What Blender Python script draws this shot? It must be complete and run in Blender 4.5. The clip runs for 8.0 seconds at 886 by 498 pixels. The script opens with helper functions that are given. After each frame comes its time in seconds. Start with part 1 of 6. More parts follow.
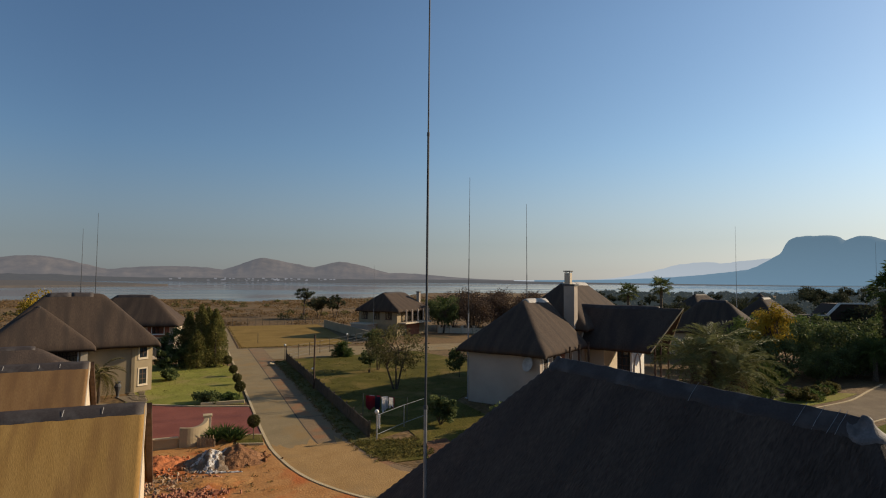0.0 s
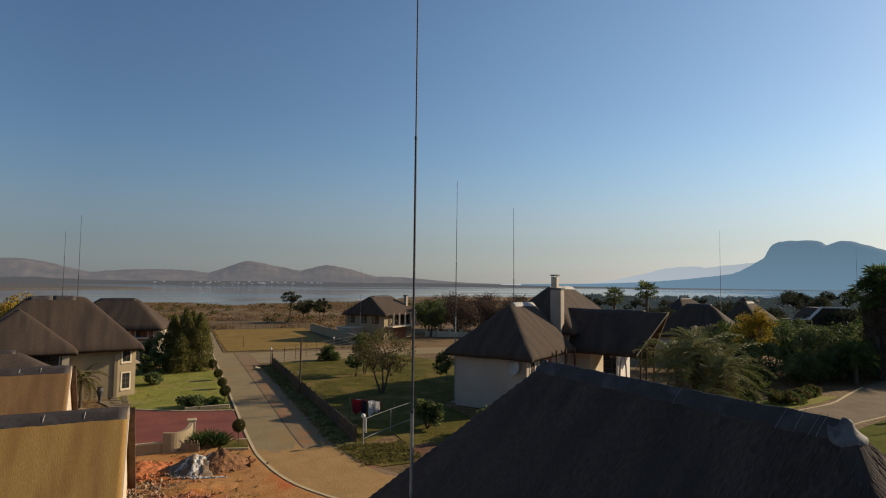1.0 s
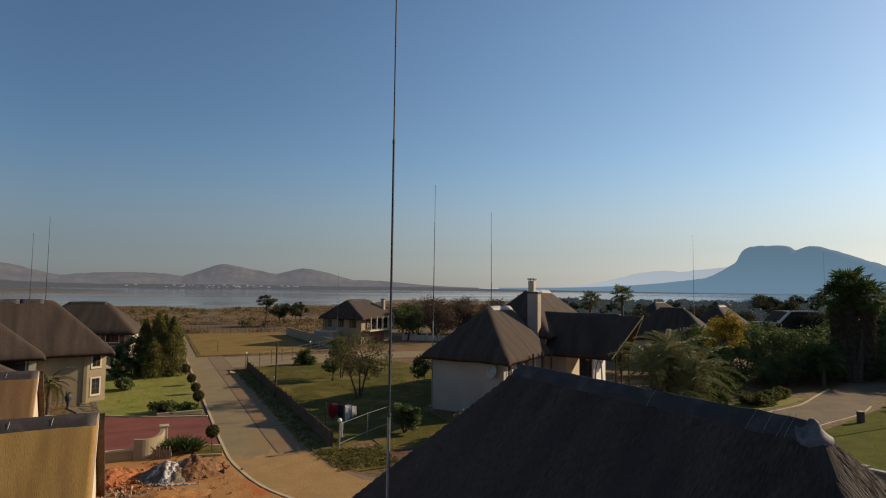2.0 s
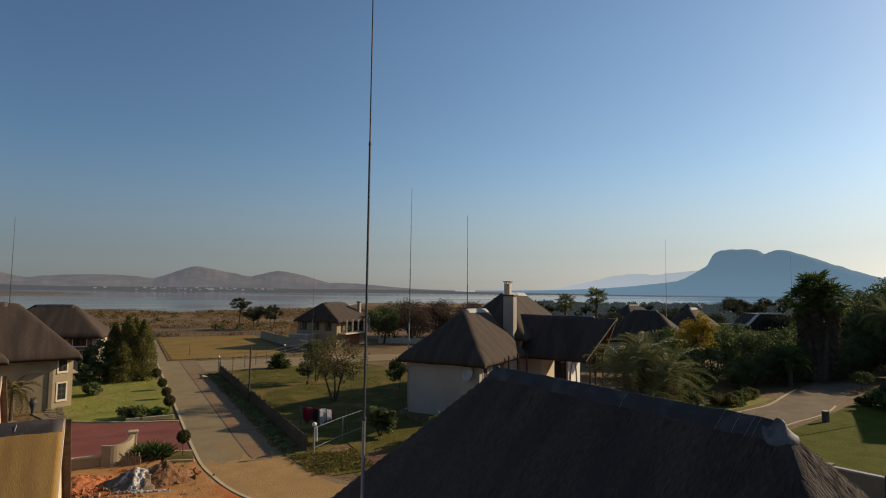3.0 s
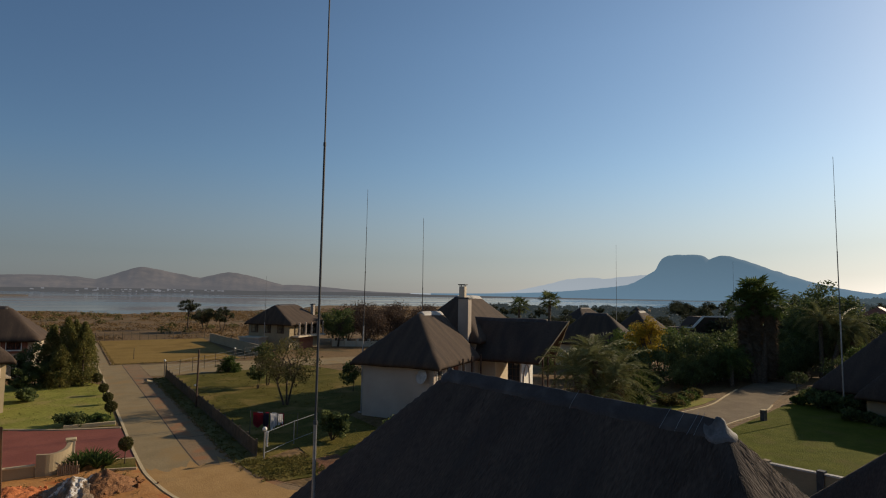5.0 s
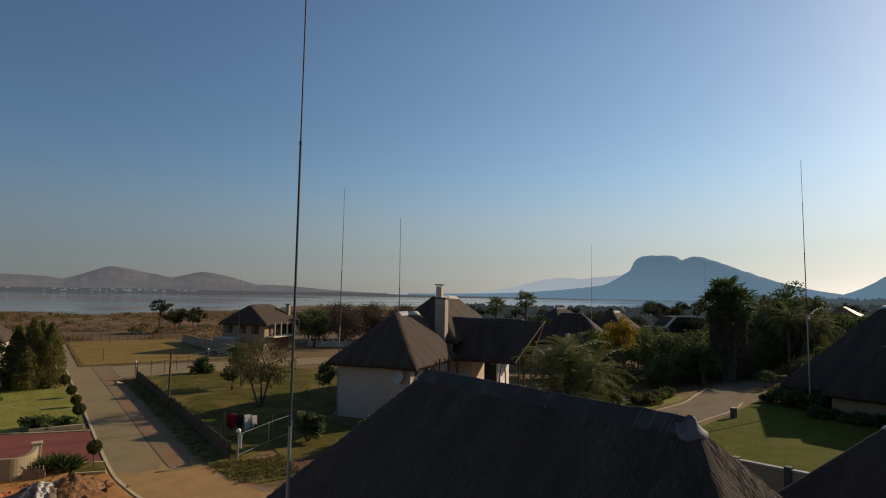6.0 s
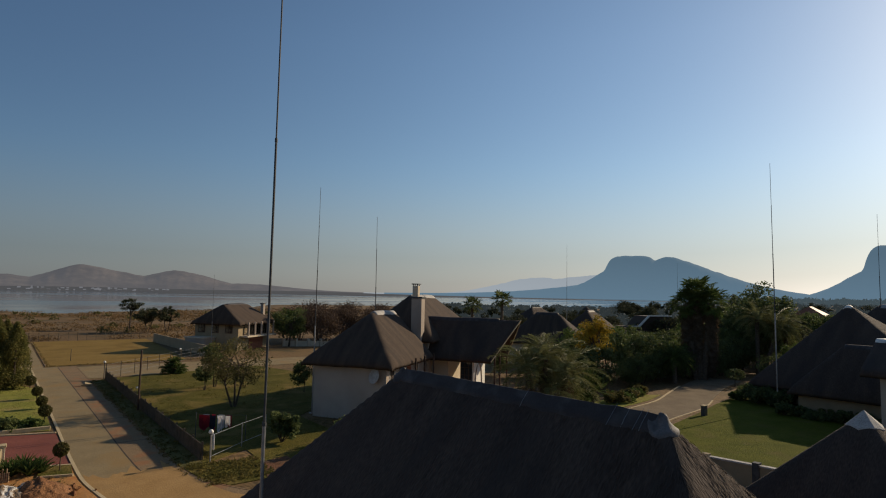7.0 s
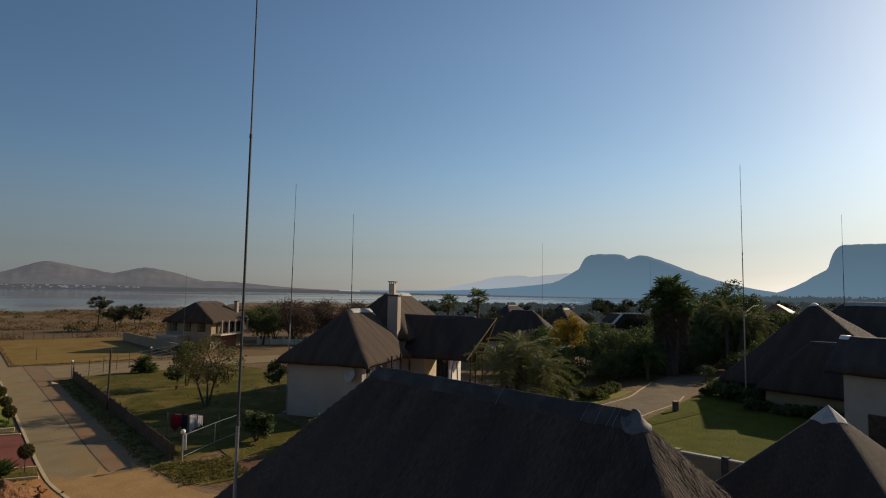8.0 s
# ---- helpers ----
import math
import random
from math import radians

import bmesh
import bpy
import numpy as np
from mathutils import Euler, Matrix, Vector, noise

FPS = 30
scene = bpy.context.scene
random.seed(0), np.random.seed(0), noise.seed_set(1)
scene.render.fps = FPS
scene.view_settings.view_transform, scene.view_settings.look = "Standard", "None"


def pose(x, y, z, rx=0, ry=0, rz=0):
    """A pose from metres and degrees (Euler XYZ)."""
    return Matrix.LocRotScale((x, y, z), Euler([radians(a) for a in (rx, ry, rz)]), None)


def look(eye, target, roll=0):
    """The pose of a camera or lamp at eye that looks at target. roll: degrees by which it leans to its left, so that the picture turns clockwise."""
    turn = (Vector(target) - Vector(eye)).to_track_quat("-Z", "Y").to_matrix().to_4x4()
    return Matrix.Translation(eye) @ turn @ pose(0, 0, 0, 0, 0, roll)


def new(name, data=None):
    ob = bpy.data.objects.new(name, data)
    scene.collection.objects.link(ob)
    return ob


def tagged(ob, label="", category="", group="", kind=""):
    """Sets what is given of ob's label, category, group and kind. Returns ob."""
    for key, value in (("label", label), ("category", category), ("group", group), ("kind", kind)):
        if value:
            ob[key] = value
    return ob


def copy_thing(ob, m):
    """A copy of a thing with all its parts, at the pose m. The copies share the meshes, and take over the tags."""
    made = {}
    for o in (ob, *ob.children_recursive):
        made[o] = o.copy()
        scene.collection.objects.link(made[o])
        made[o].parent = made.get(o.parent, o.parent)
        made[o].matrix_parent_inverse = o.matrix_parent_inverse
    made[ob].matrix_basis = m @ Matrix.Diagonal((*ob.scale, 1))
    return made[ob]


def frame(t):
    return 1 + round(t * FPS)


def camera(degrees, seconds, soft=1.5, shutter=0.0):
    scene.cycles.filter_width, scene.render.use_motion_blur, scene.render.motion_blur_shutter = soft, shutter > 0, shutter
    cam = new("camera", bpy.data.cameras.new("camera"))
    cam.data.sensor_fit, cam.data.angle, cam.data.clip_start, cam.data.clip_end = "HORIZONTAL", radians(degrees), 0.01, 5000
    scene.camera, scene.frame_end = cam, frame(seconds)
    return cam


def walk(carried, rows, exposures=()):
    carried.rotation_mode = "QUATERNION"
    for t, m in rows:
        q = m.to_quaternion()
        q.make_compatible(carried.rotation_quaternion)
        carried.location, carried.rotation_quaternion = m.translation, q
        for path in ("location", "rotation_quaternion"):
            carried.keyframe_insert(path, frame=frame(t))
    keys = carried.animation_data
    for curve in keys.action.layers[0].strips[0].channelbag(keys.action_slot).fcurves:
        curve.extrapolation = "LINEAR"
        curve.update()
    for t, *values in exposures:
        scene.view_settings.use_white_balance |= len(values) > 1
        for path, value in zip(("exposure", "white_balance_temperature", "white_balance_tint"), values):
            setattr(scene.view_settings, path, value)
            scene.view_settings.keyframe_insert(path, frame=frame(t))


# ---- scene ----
# x runs across the street, y along it, z up; metres
cam = camera(75.01, 8.0, soft=1.1)
PATH = [
    (0, (0.000, 0.000, 12.000), (3.902, 9.192, 12.531), 0.456),
    (0.5, (-0.004, -0.014, 12.002), (3.943, 9.157, 12.560), 0.530),
    (1, (-0.006, -0.028, 12.002), (4.094, 9.073, 12.598), 0.564),
    (1.5, (-0.005, -0.042, 12.002), (4.264, 8.979, 12.633), 0.610),
    (3, (0.010, -0.079, 11.997), (4.810, 8.664, 12.712), 0.663),
    (3.5, (0.016, -0.090, 11.995), (4.990, 8.555, 12.726), 0.690),
    (4, (0.024, -0.099, 11.993), (5.159, 8.449, 12.739), 0.771),
    (4.5, (0.031, -0.108, 11.991), (5.322, 8.343, 12.752), 0.870),
    (6, (0.048, -0.124, 11.987), (5.824, 8.001, 12.767), 0.956),
    (6.5, (0.051, -0.126, 11.987), (5.989, 7.882, 12.764), 1.008),
    (7, (0.051, -0.126, 11.988), (6.151, 7.760, 12.764), 1.059),
    (7.5, (0.049, -0.124, 11.990), (6.318, 7.629, 12.758), 1.070),
    (8, (0.044, -0.120, 11.993), (6.464, 7.511, 12.738), 1.093),
]
walk(cam, [(t, look(eye, target, roll)) for t, eye, target, roll in PATH], [(0, 0.12), (3, 0.0), (8, -0.23)])
# ---- light: a low sun off to the side and a hazy winter sky ----
SUN_EL, SUN_AZ = radians(22.7), radians(91)
world = bpy.data.worlds.new("world")
scene.world = world
world.use_nodes = True
wn = world.node_tree
sky = wn.nodes.new("ShaderNodeTexSky")
sky.sky_type, sky.sun_disc = "NISHITA", False
sky.sun_elevation, sky.sun_rotation = SUN_EL, SUN_AZ
sky.air_density, sky.dust_density, sky.ozone_density, sky.altitude = 1.0, 0.6, 2.5, 800
wn.nodes["Background"].inputs["Strength"].default_value = 0.095
# winter haze greys the sky towards the horizon
w_co, w_xyz, w_fac, w_hsv, w_mix = (wn.nodes.new("ShaderNode" + k) for k in ("TexCoord", "SeparateXYZ", "MapRange", "HueSaturation", "Mix"))
w_mix.data_type = "RGBA"
w_air = wn.nodes.new("ShaderNodeMix")
w_air.data_type, w_air.blend_type = "RGBA", "MULTIPLY"
w_air.inputs["Factor"].default_value, w_air.inputs[7].default_value = 1.0, (0.96, 0.97, 1.06, 1)
w_fac.inputs["From Min"].default_value, w_fac.inputs["From Max"].default_value = 0.0, 0.23
w_fac.inputs["To Min"].default_value, w_fac.inputs["To Max"].default_value = 0.9, 0.0
w_fac.interpolation_type = "SMOOTHSTEP"
w_hsv.inputs["Saturation"].default_value, w_hsv.inputs["Value"].default_value = 0.22, 0.57
for a, b in ((w_co.outputs["Generated"], w_xyz.inputs[0]), (w_xyz.outputs[2], w_fac.inputs[0]), (sky.outputs[0], w_hsv.inputs["Color"]), (w_fac.outputs[0], w_mix.inputs["Factor"]), (sky.outputs[0], w_mix.inputs[6]), (w_hsv.outputs[0], w_air.inputs[6]), (w_air.outputs[2], w_mix.inputs[7]), (w_mix.outputs[2], wn.nodes["Background"].inputs["Color"])):
    wn.links.new(a, b)
w_sat = wn.nodes.new("ShaderNodeHueSaturation")
w_sat.inputs["Saturation"].default_value = 1.03
wn.links.new(sky.outputs[0], w_sat.inputs["Color"])
wn.links.new(w_sat.outputs[0], w_mix.inputs[6])
# the hazy air is brighter and whiter towards the sun, dimmer and bluer away from it
w_dot, w_side, w_tone, w_gain, w_up, w_lift = (wn.nodes.new("ShaderNode" + k) for k in ("VectorMath", "MapRange", "Mix", "Mix", "MapRange", "Mix"))
w_dot.operation, w_dot.inputs[1].default_value = "DOT_PRODUCT", (math.sin(SUN_AZ), math.cos(SUN_AZ), 0)
w_side.inputs["From Min"].default_value, w_side.inputs["From Max"].default_value = -0.15, 1.0
w_tone.data_type, w_tone.inputs[6].default_value, w_tone.inputs[7].default_value = "RGBA", (0.775, 0.832, 0.85, 1), (1.40, 1.34, 1.205, 1)
w_up.inputs["From Min"].default_value, w_up.inputs["From Max"].default_value = 0.08, 0.40
w_up.inputs["To Min"].default_value, w_up.inputs["To Max"].default_value = 0.92, 1.10
for m in (w_gain, w_lift):
    m.data_type, m.blend_type, m.inputs["Factor"].default_value = "RGBA", "MULTIPLY", 1.0
for a, b in ((w_co.outputs["Generated"], w_dot.inputs[0]), (w_dot.outputs["Value"], w_side.inputs[0]), (w_side.outputs[0], w_tone.inputs["Factor"]), (w_mix.outputs[2], w_gain.inputs[6]), (w_tone.outputs[2], w_gain.inputs[7]), (w_xyz.outputs[2], w_up.inputs[0]), (w_gain.outputs[2], w_lift.inputs[6]), (w_up.outputs[0], w_lift.inputs[7]), (w_lift.outputs[2], wn.nodes["Background"].inputs["Color"])):
    wn.links.new(a, b)
sun_data = bpy.data.lights.new("sun", "SUN")
sun_data.energy, sun_data.angle, sun_data.color = 5.0, radians(0.6), (1.0, 0.81, 0.57)
sun = new("sun", sun_data)
sun_dir = Vector((math.sin(SUN_AZ) * math.cos(SUN_EL), math.cos(SUN_AZ) * math.cos(SUN_EL), math.sin(SUN_EL)))
sun.matrix_world = look(sun_dir * 200, (0, 0, 0))


# ---- materials ----
def surface(name, c1, c2, size=1.0, rough=0.85, fine=0.05, grain=0.35, bump=0.3, metal=0.0, stain=None, stain_size=4.0, coord="Object", stretch=(1, 1, 1), leaf=0.0, spec=0.3):
    """Two colours in patches of that size, fine grain over them, and stains of a third colour."""
    m = bpy.data.materials.new(name)
    m.use_nodes = True
    nt = m.node_tree
    n, l = nt.nodes, nt.links
    bsdf = n["Principled BSDF"]
    tc, mp = n.new("ShaderNodeTexCoord"), n.new("ShaderNodeMapping")
    l.new(tc.outputs[coord], mp.inputs["Vector"])
    mp.inputs["Scale"].default_value = stretch

    def noise_of(sz, detail=4.0):
        t = n.new("ShaderNodeTexNoise")
        t.inputs["Scale"].default_value, t.inputs["Detail"].default_value = 1.0 / sz, detail
        l.new(mp.outputs[0], t.inputs["Vector"])
        return t

    def mixed(kind, fac, a, b):
        x = n.new("ShaderNodeMix")
        x.data_type, x.blend_type = "RGBA", kind
        for sock, v in ((x.inputs["Factor"], fac), (x.inputs[6], a), (x.inputs[7], b)):
            if hasattr(v, "is_output"):
                l.new(v, sock)
            else:
                sock.default_value = v
        return x.outputs[2]

    def ramp(sock, lo, hi):
        r = n.new("ShaderNodeMapRange")
        r.inputs["From Min"].default_value, r.inputs["From Max"].default_value = lo, hi
        l.new(sock, r.inputs["Value"])
        return r.outputs[0]

    big = noise_of(size)
    col = mixed("MIX", ramp(big.outputs["Fac"], 0.35, 0.65), (*c1, 1), (*c2, 1))
    small = noise_of(fine, 3.0)
    grey = n.new("ShaderNodeMapRange")
    grey.inputs["From Min"].default_value, grey.inputs["From Max"].default_value = 0.3, 0.7
    grey.inputs["To Min"].default_value, grey.inputs["To Max"].default_value = 1.0 - grain, 1.0 + grain * 0.5
    l.new(small.outputs["Fac"], grey.inputs["Value"])
    col = mixed("MULTIPLY", 1.0, col, grey.outputs[0])
    if stain:
        st = noise_of(stain_size, 6.0)
        col = mixed("MIX", ramp(st.outputs["Fac"], 0.52, 0.68), col, (*stain, 1))
    l.new(col, bsdf.inputs["Base Color"])
    bsdf.inputs["Roughness"].default_value, bsdf.inputs["Metallic"].default_value = rough, metal
    bsdf.inputs["Specular IOR Level"].default_value = 0.06 if leaf else spec
    if bump:
        b = n.new("ShaderNodeBump")
        b.inputs["Strength"].default_value, b.inputs["Distance"].default_value = bump, fine
        l.new(small.outputs["Fac"], b.inputs["Height"])
        l.new(b.outputs[0], bsdf.inputs["Normal"])
    if leaf:
        tr, mx = n.new("ShaderNodeBsdfTranslucent"), n.new("ShaderNodeMixShader")
        l.new(col, tr.inputs["Color"])
        mx.inputs[0].default_value = leaf
        l.new(bsdf.outputs[0], mx.inputs[1])
        l.new(tr.outputs[0], mx.inputs[2])
        l.new(mx.outputs[0], n["Material Output"].inputs["Surface"])
    return m


def glass(name, tint=(0.02, 0.025, 0.03)):
    m = bpy.data.materials.new(name)
    m.use_nodes = True
    b = m.node_tree.nodes["Principled BSDF"]
    b.inputs["Base Color"].default_value, b.inputs["Roughness"].default_value = (*tint, 1), 0.05
    b.inputs["Specular IOR Level"].default_value = 0.8
    return m


def painted_haze(name, c1, c2, haze, amount, size):
    """Far land: rock and bush, with haze put in as emitted light, thickest low down."""
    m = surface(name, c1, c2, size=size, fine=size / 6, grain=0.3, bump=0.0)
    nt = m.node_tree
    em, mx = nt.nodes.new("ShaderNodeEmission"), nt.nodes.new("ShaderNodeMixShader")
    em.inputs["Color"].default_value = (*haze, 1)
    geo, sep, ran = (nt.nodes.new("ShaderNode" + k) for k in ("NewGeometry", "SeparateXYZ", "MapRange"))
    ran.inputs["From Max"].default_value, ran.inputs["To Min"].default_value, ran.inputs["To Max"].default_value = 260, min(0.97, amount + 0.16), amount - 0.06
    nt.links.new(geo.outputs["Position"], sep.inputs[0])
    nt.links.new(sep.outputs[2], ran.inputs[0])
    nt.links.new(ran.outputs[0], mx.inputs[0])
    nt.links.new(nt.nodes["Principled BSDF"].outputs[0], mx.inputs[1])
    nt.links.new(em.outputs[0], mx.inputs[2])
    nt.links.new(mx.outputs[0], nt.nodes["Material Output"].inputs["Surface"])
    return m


THATCH = surface("old_thatch", (0.056, 0.039, 0.030), (0.084, 0.059, 0.044), 1.1, 0.95, 0.05, 0.42, 0.8, coord="UV", stretch=(1, 0.22, 1), stain=(0.043, 0.033, 0.028), stain_size=1.7)
THATCH_WARM = surface("weathered_thatch", (0.053, 0.036, 0.026), (0.084, 0.057, 0.039), 0.9, 0.95, 0.04, 0.32, 0.4, coord="UV", stretch=(1, 0.12, 1), stain=(0.041, 0.030, 0.023), stain_size=1.3)
THATCH_NEW = surface("golden_thatch", (0.287, 0.160, 0.042), (0.360, 0.212, 0.062), 0.7, 0.9, 0.03, 0.2, 0.22, coord="UV", stretch=(1, 0.15, 1), stain=(0.221, 0.118, 0.038), stain_size=1.1)
THATCH_TAN = surface("tan_thatch", (0.175, 0.094, 0.036), (0.225, 0.128, 0.052), 0.7, 0.9, 0.03, 0.2, 0.22, coord="UV", stretch=(1, 0.15, 1), stain=(0.140, 0.075, 0.032), stain_size=1.1)
CAP_DARK = surface("dark_ridge_cap", (0.041, 0.032, 0.029), (0.060, 0.049, 0.044), 0.9, 0.65, 0.06, 0.2, 0.12, stain=(0.080, 0.070, 0.064), stain_size=0.7)
CAP_GREY = surface("grey_end_cap", (0.105, 0.098, 0.095), (0.150, 0.140, 0.136), 0.4, 0.7, 0.06, 0.25, 0.2, stain=(0.07, 0.064, 0.06), stain_size=0.5)
CAP_PALE = surface("cement_ridge_cap", (0.36, 0.34, 0.31), (0.48, 0.45, 0.41), 0.5, 0.8, 0.05, 0.3, 0.4)
PLASTER_WHITE = surface("white_plaster", (0.385, 0.320, 0.258), (0.430, 0.360, 0.292), 1.5, 0.9, 0.05, 0.10, 0.2, stain=(0.335, 0.280, 0.225), stain_size=3)
PLASTER_GREY = surface("taupe_plaster", (0.285, 0.225, 0.138), (0.335, 0.262, 0.160), 1.5, 0.9, 0.05, 0.14, 0.2, stain=(0.25, 0.195, 0.12), stain_size=2.5)
PLASTER_CREAM = surface("cream_plaster", (0.527, 0.442, 0.323), (0.595, 0.501, 0.374), 1.5, 0.9, 0.05, 0.12, 0.2)
TRIM_WHITE = surface("white_paint", (0.74, 0.70, 0.62), (0.8, 0.76, 0.68), 0.6, 0.6, 0.03, 0.08, 0.1)
WOOD_DARK = surface("dark_wood", (0.06, 0.035, 0.022), (0.11, 0.065, 0.04), 0.4, 0.7, 0.03, 0.4, 0.4)
WOOD_RED = surface("red_brown_wood", (0.26, 0.09, 0.05), (0.34, 0.13, 0.07), 0.4, 0.6, 0.03, 0.3, 0.3)
FENCE_WOOD = surface("fence_poles", (0.088, 0.070, 0.048), (0.141, 0.110, 0.077), 0.5, 0.9, 0.04, 0.4, 0.5)
STEEL = surface("galvanised_steel", (0.30, 0.30, 0.30), (0.40, 0.40, 0.40), 0.3, 0.45, 0.03, 0.2, 0.05, metal=0.7)
STEEL_DARK = surface("dark_steel", (0.05, 0.05, 0.05), (0.08, 0.08, 0.08), 0.3, 0.6, 0.03, 0.2, 0.05)
GLASS = glass("window_glass")
BARK = surface("bark", (0.07, 0.05, 0.035), (0.12, 0.09, 0.065), 0.3, 0.95, 0.04, 0.5, 0.6)
PALM_BARK = surface("palm_bark", (0.10, 0.075, 0.05), (0.17, 0.13, 0.09), 0.25, 0.95, 0.05, 0.5, 0.8)
LEAF_DARK = surface("dark_leaves", (0.075, 0.102, 0.040), (0.155, 0.180, 0.064), 1.2, 0.6, 0.2, 0.4, 0, leaf=0.3)
LEAF_MID = surface("green_leaves", (0.068, 0.110, 0.030), (0.135, 0.170, 0.050), 1.2, 0.65, 0.2, 0.4, 0, leaf=0.35)
LEAF_OLIVE = surface("olive_leaves", (0.095, 0.095, 0.034), (0.170, 0.142, 0.055), 1.0, 0.7, 0.2, 0.4, 0, leaf=0.35)
LEAF_YELLOW = surface("yellow_blossom", (0.496, 0.333, 0.033), (0.298, 0.223, 0.039), 0.8, 0.8, 0.2, 0.4, 0, leaf=0.3)
LEAF_DRY = surface("dry_twigs", (0.105, 0.072, 0.050), (0.150, 0.102, 0.072), 2.0, 0.9, 0.2, 0.4, 0, leaf=0.15)
LEAF_CONIFER = surface("conifer_sprays", (0.098, 0.108, 0.034), (0.245, 0.208, 0.066), 0.7, 0.75, 0.15, 0.45, 0, leaf=0.35)
LEAF_ACACIA = surface("grey_green_acacia", (0.045, 0.052, 0.028), (0.085, 0.088, 0.045), 1.5, 0.75, 0.2, 0.4, 0, leaf=0.2)
REED = surface("dry_reeds", (0.160, 0.100, 0.044), (0.240, 0.152, 0.072), 9.0, 0.9, 0.4, 0.4, 0, leaf=0.2)
LEAF_PALM = surface("palm_fronds", (0.140, 0.155, 0.060), (0.260, 0.255, 0.110), 1.0, 0.45, 0.1, 0.35, 0, leaf=0.3)
LEAF_DEAD = surface("dead_fronds", (0.095, 0.070, 0.045), (0.165, 0.118, 0.075), 0.6, 0.9, 0.1, 0.4, 0, leaf=0.25)
GROUND = surface("dry_ground", (0.142, 0.083, 0.031), (0.195, 0.117, 0.045), 14, 0.95, 0.5, 0.4, 0.4, stain=(0.068, 0.052, 0.018), stain_size=9)
FIELD = surface("mown_dry_grass", (0.226, 0.146, 0.044), (0.261, 0.171, 0.055), 6, 0.95, 0.25, 0.25, 0.4, stain=(0.172, 0.111, 0.034), stain_size=5, spec=0.05)
LAWN = surface("lawn_grass", (0.200, 0.205, 0.042), (0.270, 0.258, 0.060), 2.5, 0.95, 0.12, 0.3, 0.6, stain=(0.275, 0.225, 0.080), stain_size=3.5, spec=0.05)
VERGE = surface("trodden_verge_grass", (0.135, 0.122, 0.042), (0.190, 0.165, 0.062), 1.5, 0.95, 0.1, 0.35, 0.6, stain=(0.20, 0.150, 0.070), stain_size=2, spec=0.05)
LAWN_GREEN = surface("watered_lawn", (0.080, 0.090, 0.008), (0.112, 0.116, 0.014), 2.0, 0.95, 0.1, 0.3, 0.6, stain=(0.105, 0.095, 0.020), stain_size=2.5, spec=0.05)
LAWN_GARDEN = surface("garden_grass", (0.086, 0.080, 0.017), (0.135, 0.113, 0.027), 3.0, 0.95, 0.15, 0.4, 0.6, stain=(0.195, 0.138, 0.048), stain_size=4, spec=0.05)
DIRT = surface("orange_earth", (0.357, 0.156, 0.041), (0.425, 0.215, 0.071), 1.6, 0.95, 0.12, 0.22, 0.35, stain=(0.391, 0.112, 0.024), stain_size=2.5)
DIRT_RED = surface("red_clods", (0.40, 0.12, 0.04), (0.50, 0.17, 0.06), 0.5, 0.95, 0.06, 0.4, 0.6)
SOIL_RED = surface("red_brown_soil", (0.13, 0.055, 0.024), (0.18, 0.08, 0.036), 0.9, 0.95, 0.08, 0.5, 0.8, stain=(0.09, 0.06, 0.03), stain_size=1.2)
DIRT_BROWN = surface("brown_soil", (0.190, 0.085, 0.036), (0.275, 0.135, 0.060), 0.6, 0.95, 0.08, 0.45, 0.9)
LIME = surface("white_lime", (0.50, 0.47, 0.42), (0.66, 0.63, 0.58), 0.3, 0.9, 0.05, 0.25, 0.6, stain=(0.30, 0.22, 0.15), stain_size=0.35)
ROAD = surface("concrete_road", (0.225, 0.165, 0.080), (0.265, 0.197, 0.098), 2.2, 0.9, 0.06, 0.26, 0.3, stain=(0.255, 0.165, 0.065), stain_size=3.2)
SAND = surface("washed_sand", (0.325, 0.188, 0.064), (0.372, 0.222, 0.080), 1.5, 0.95, 0.08, 0.2, 0.4, stain=(0.290, 0.180, 0.070), stain_size=2.5)
ROAD_SIDE = surface("sandy_shoulder", (0.205, 0.140, 0.074), (0.245, 0.160, 0.082), 1.5, 0.95, 0.08, 0.3, 0.5, stain=(0.265, 0.120, 0.050), stain_size=2)
ROAD_RIGHT = surface("paved_drive", (0.185, 0.143, 0.095), (0.232, 0.182, 0.120), 2.0, 0.85, 0.1, 0.22, 0.3, spec=0.05)
JOINT = surface("dark_joint", (0.045, 0.035, 0.025), (0.07, 0.055, 0.04), 1, 0.95, 0.05, 0.3, 0.2)
KERB = surface("pale_kerb", (0.46, 0.36, 0.21), (0.53, 0.42, 0.25), 1, 0.9, 0.05, 0.2, 0.3)
PAVER_RED = surface("red_pavers", (0.178, 0.050, 0.032), (0.222, 0.066, 0.043), 2.6, 0.85, 0.1, 0.2, 0.35)
WATER = surface("lake_water", (0.05, 0.055, 0.06), (0.06, 0.065, 0.07), 60, 0.10, 6.0, 0.1, 0.012, spec=0.7)
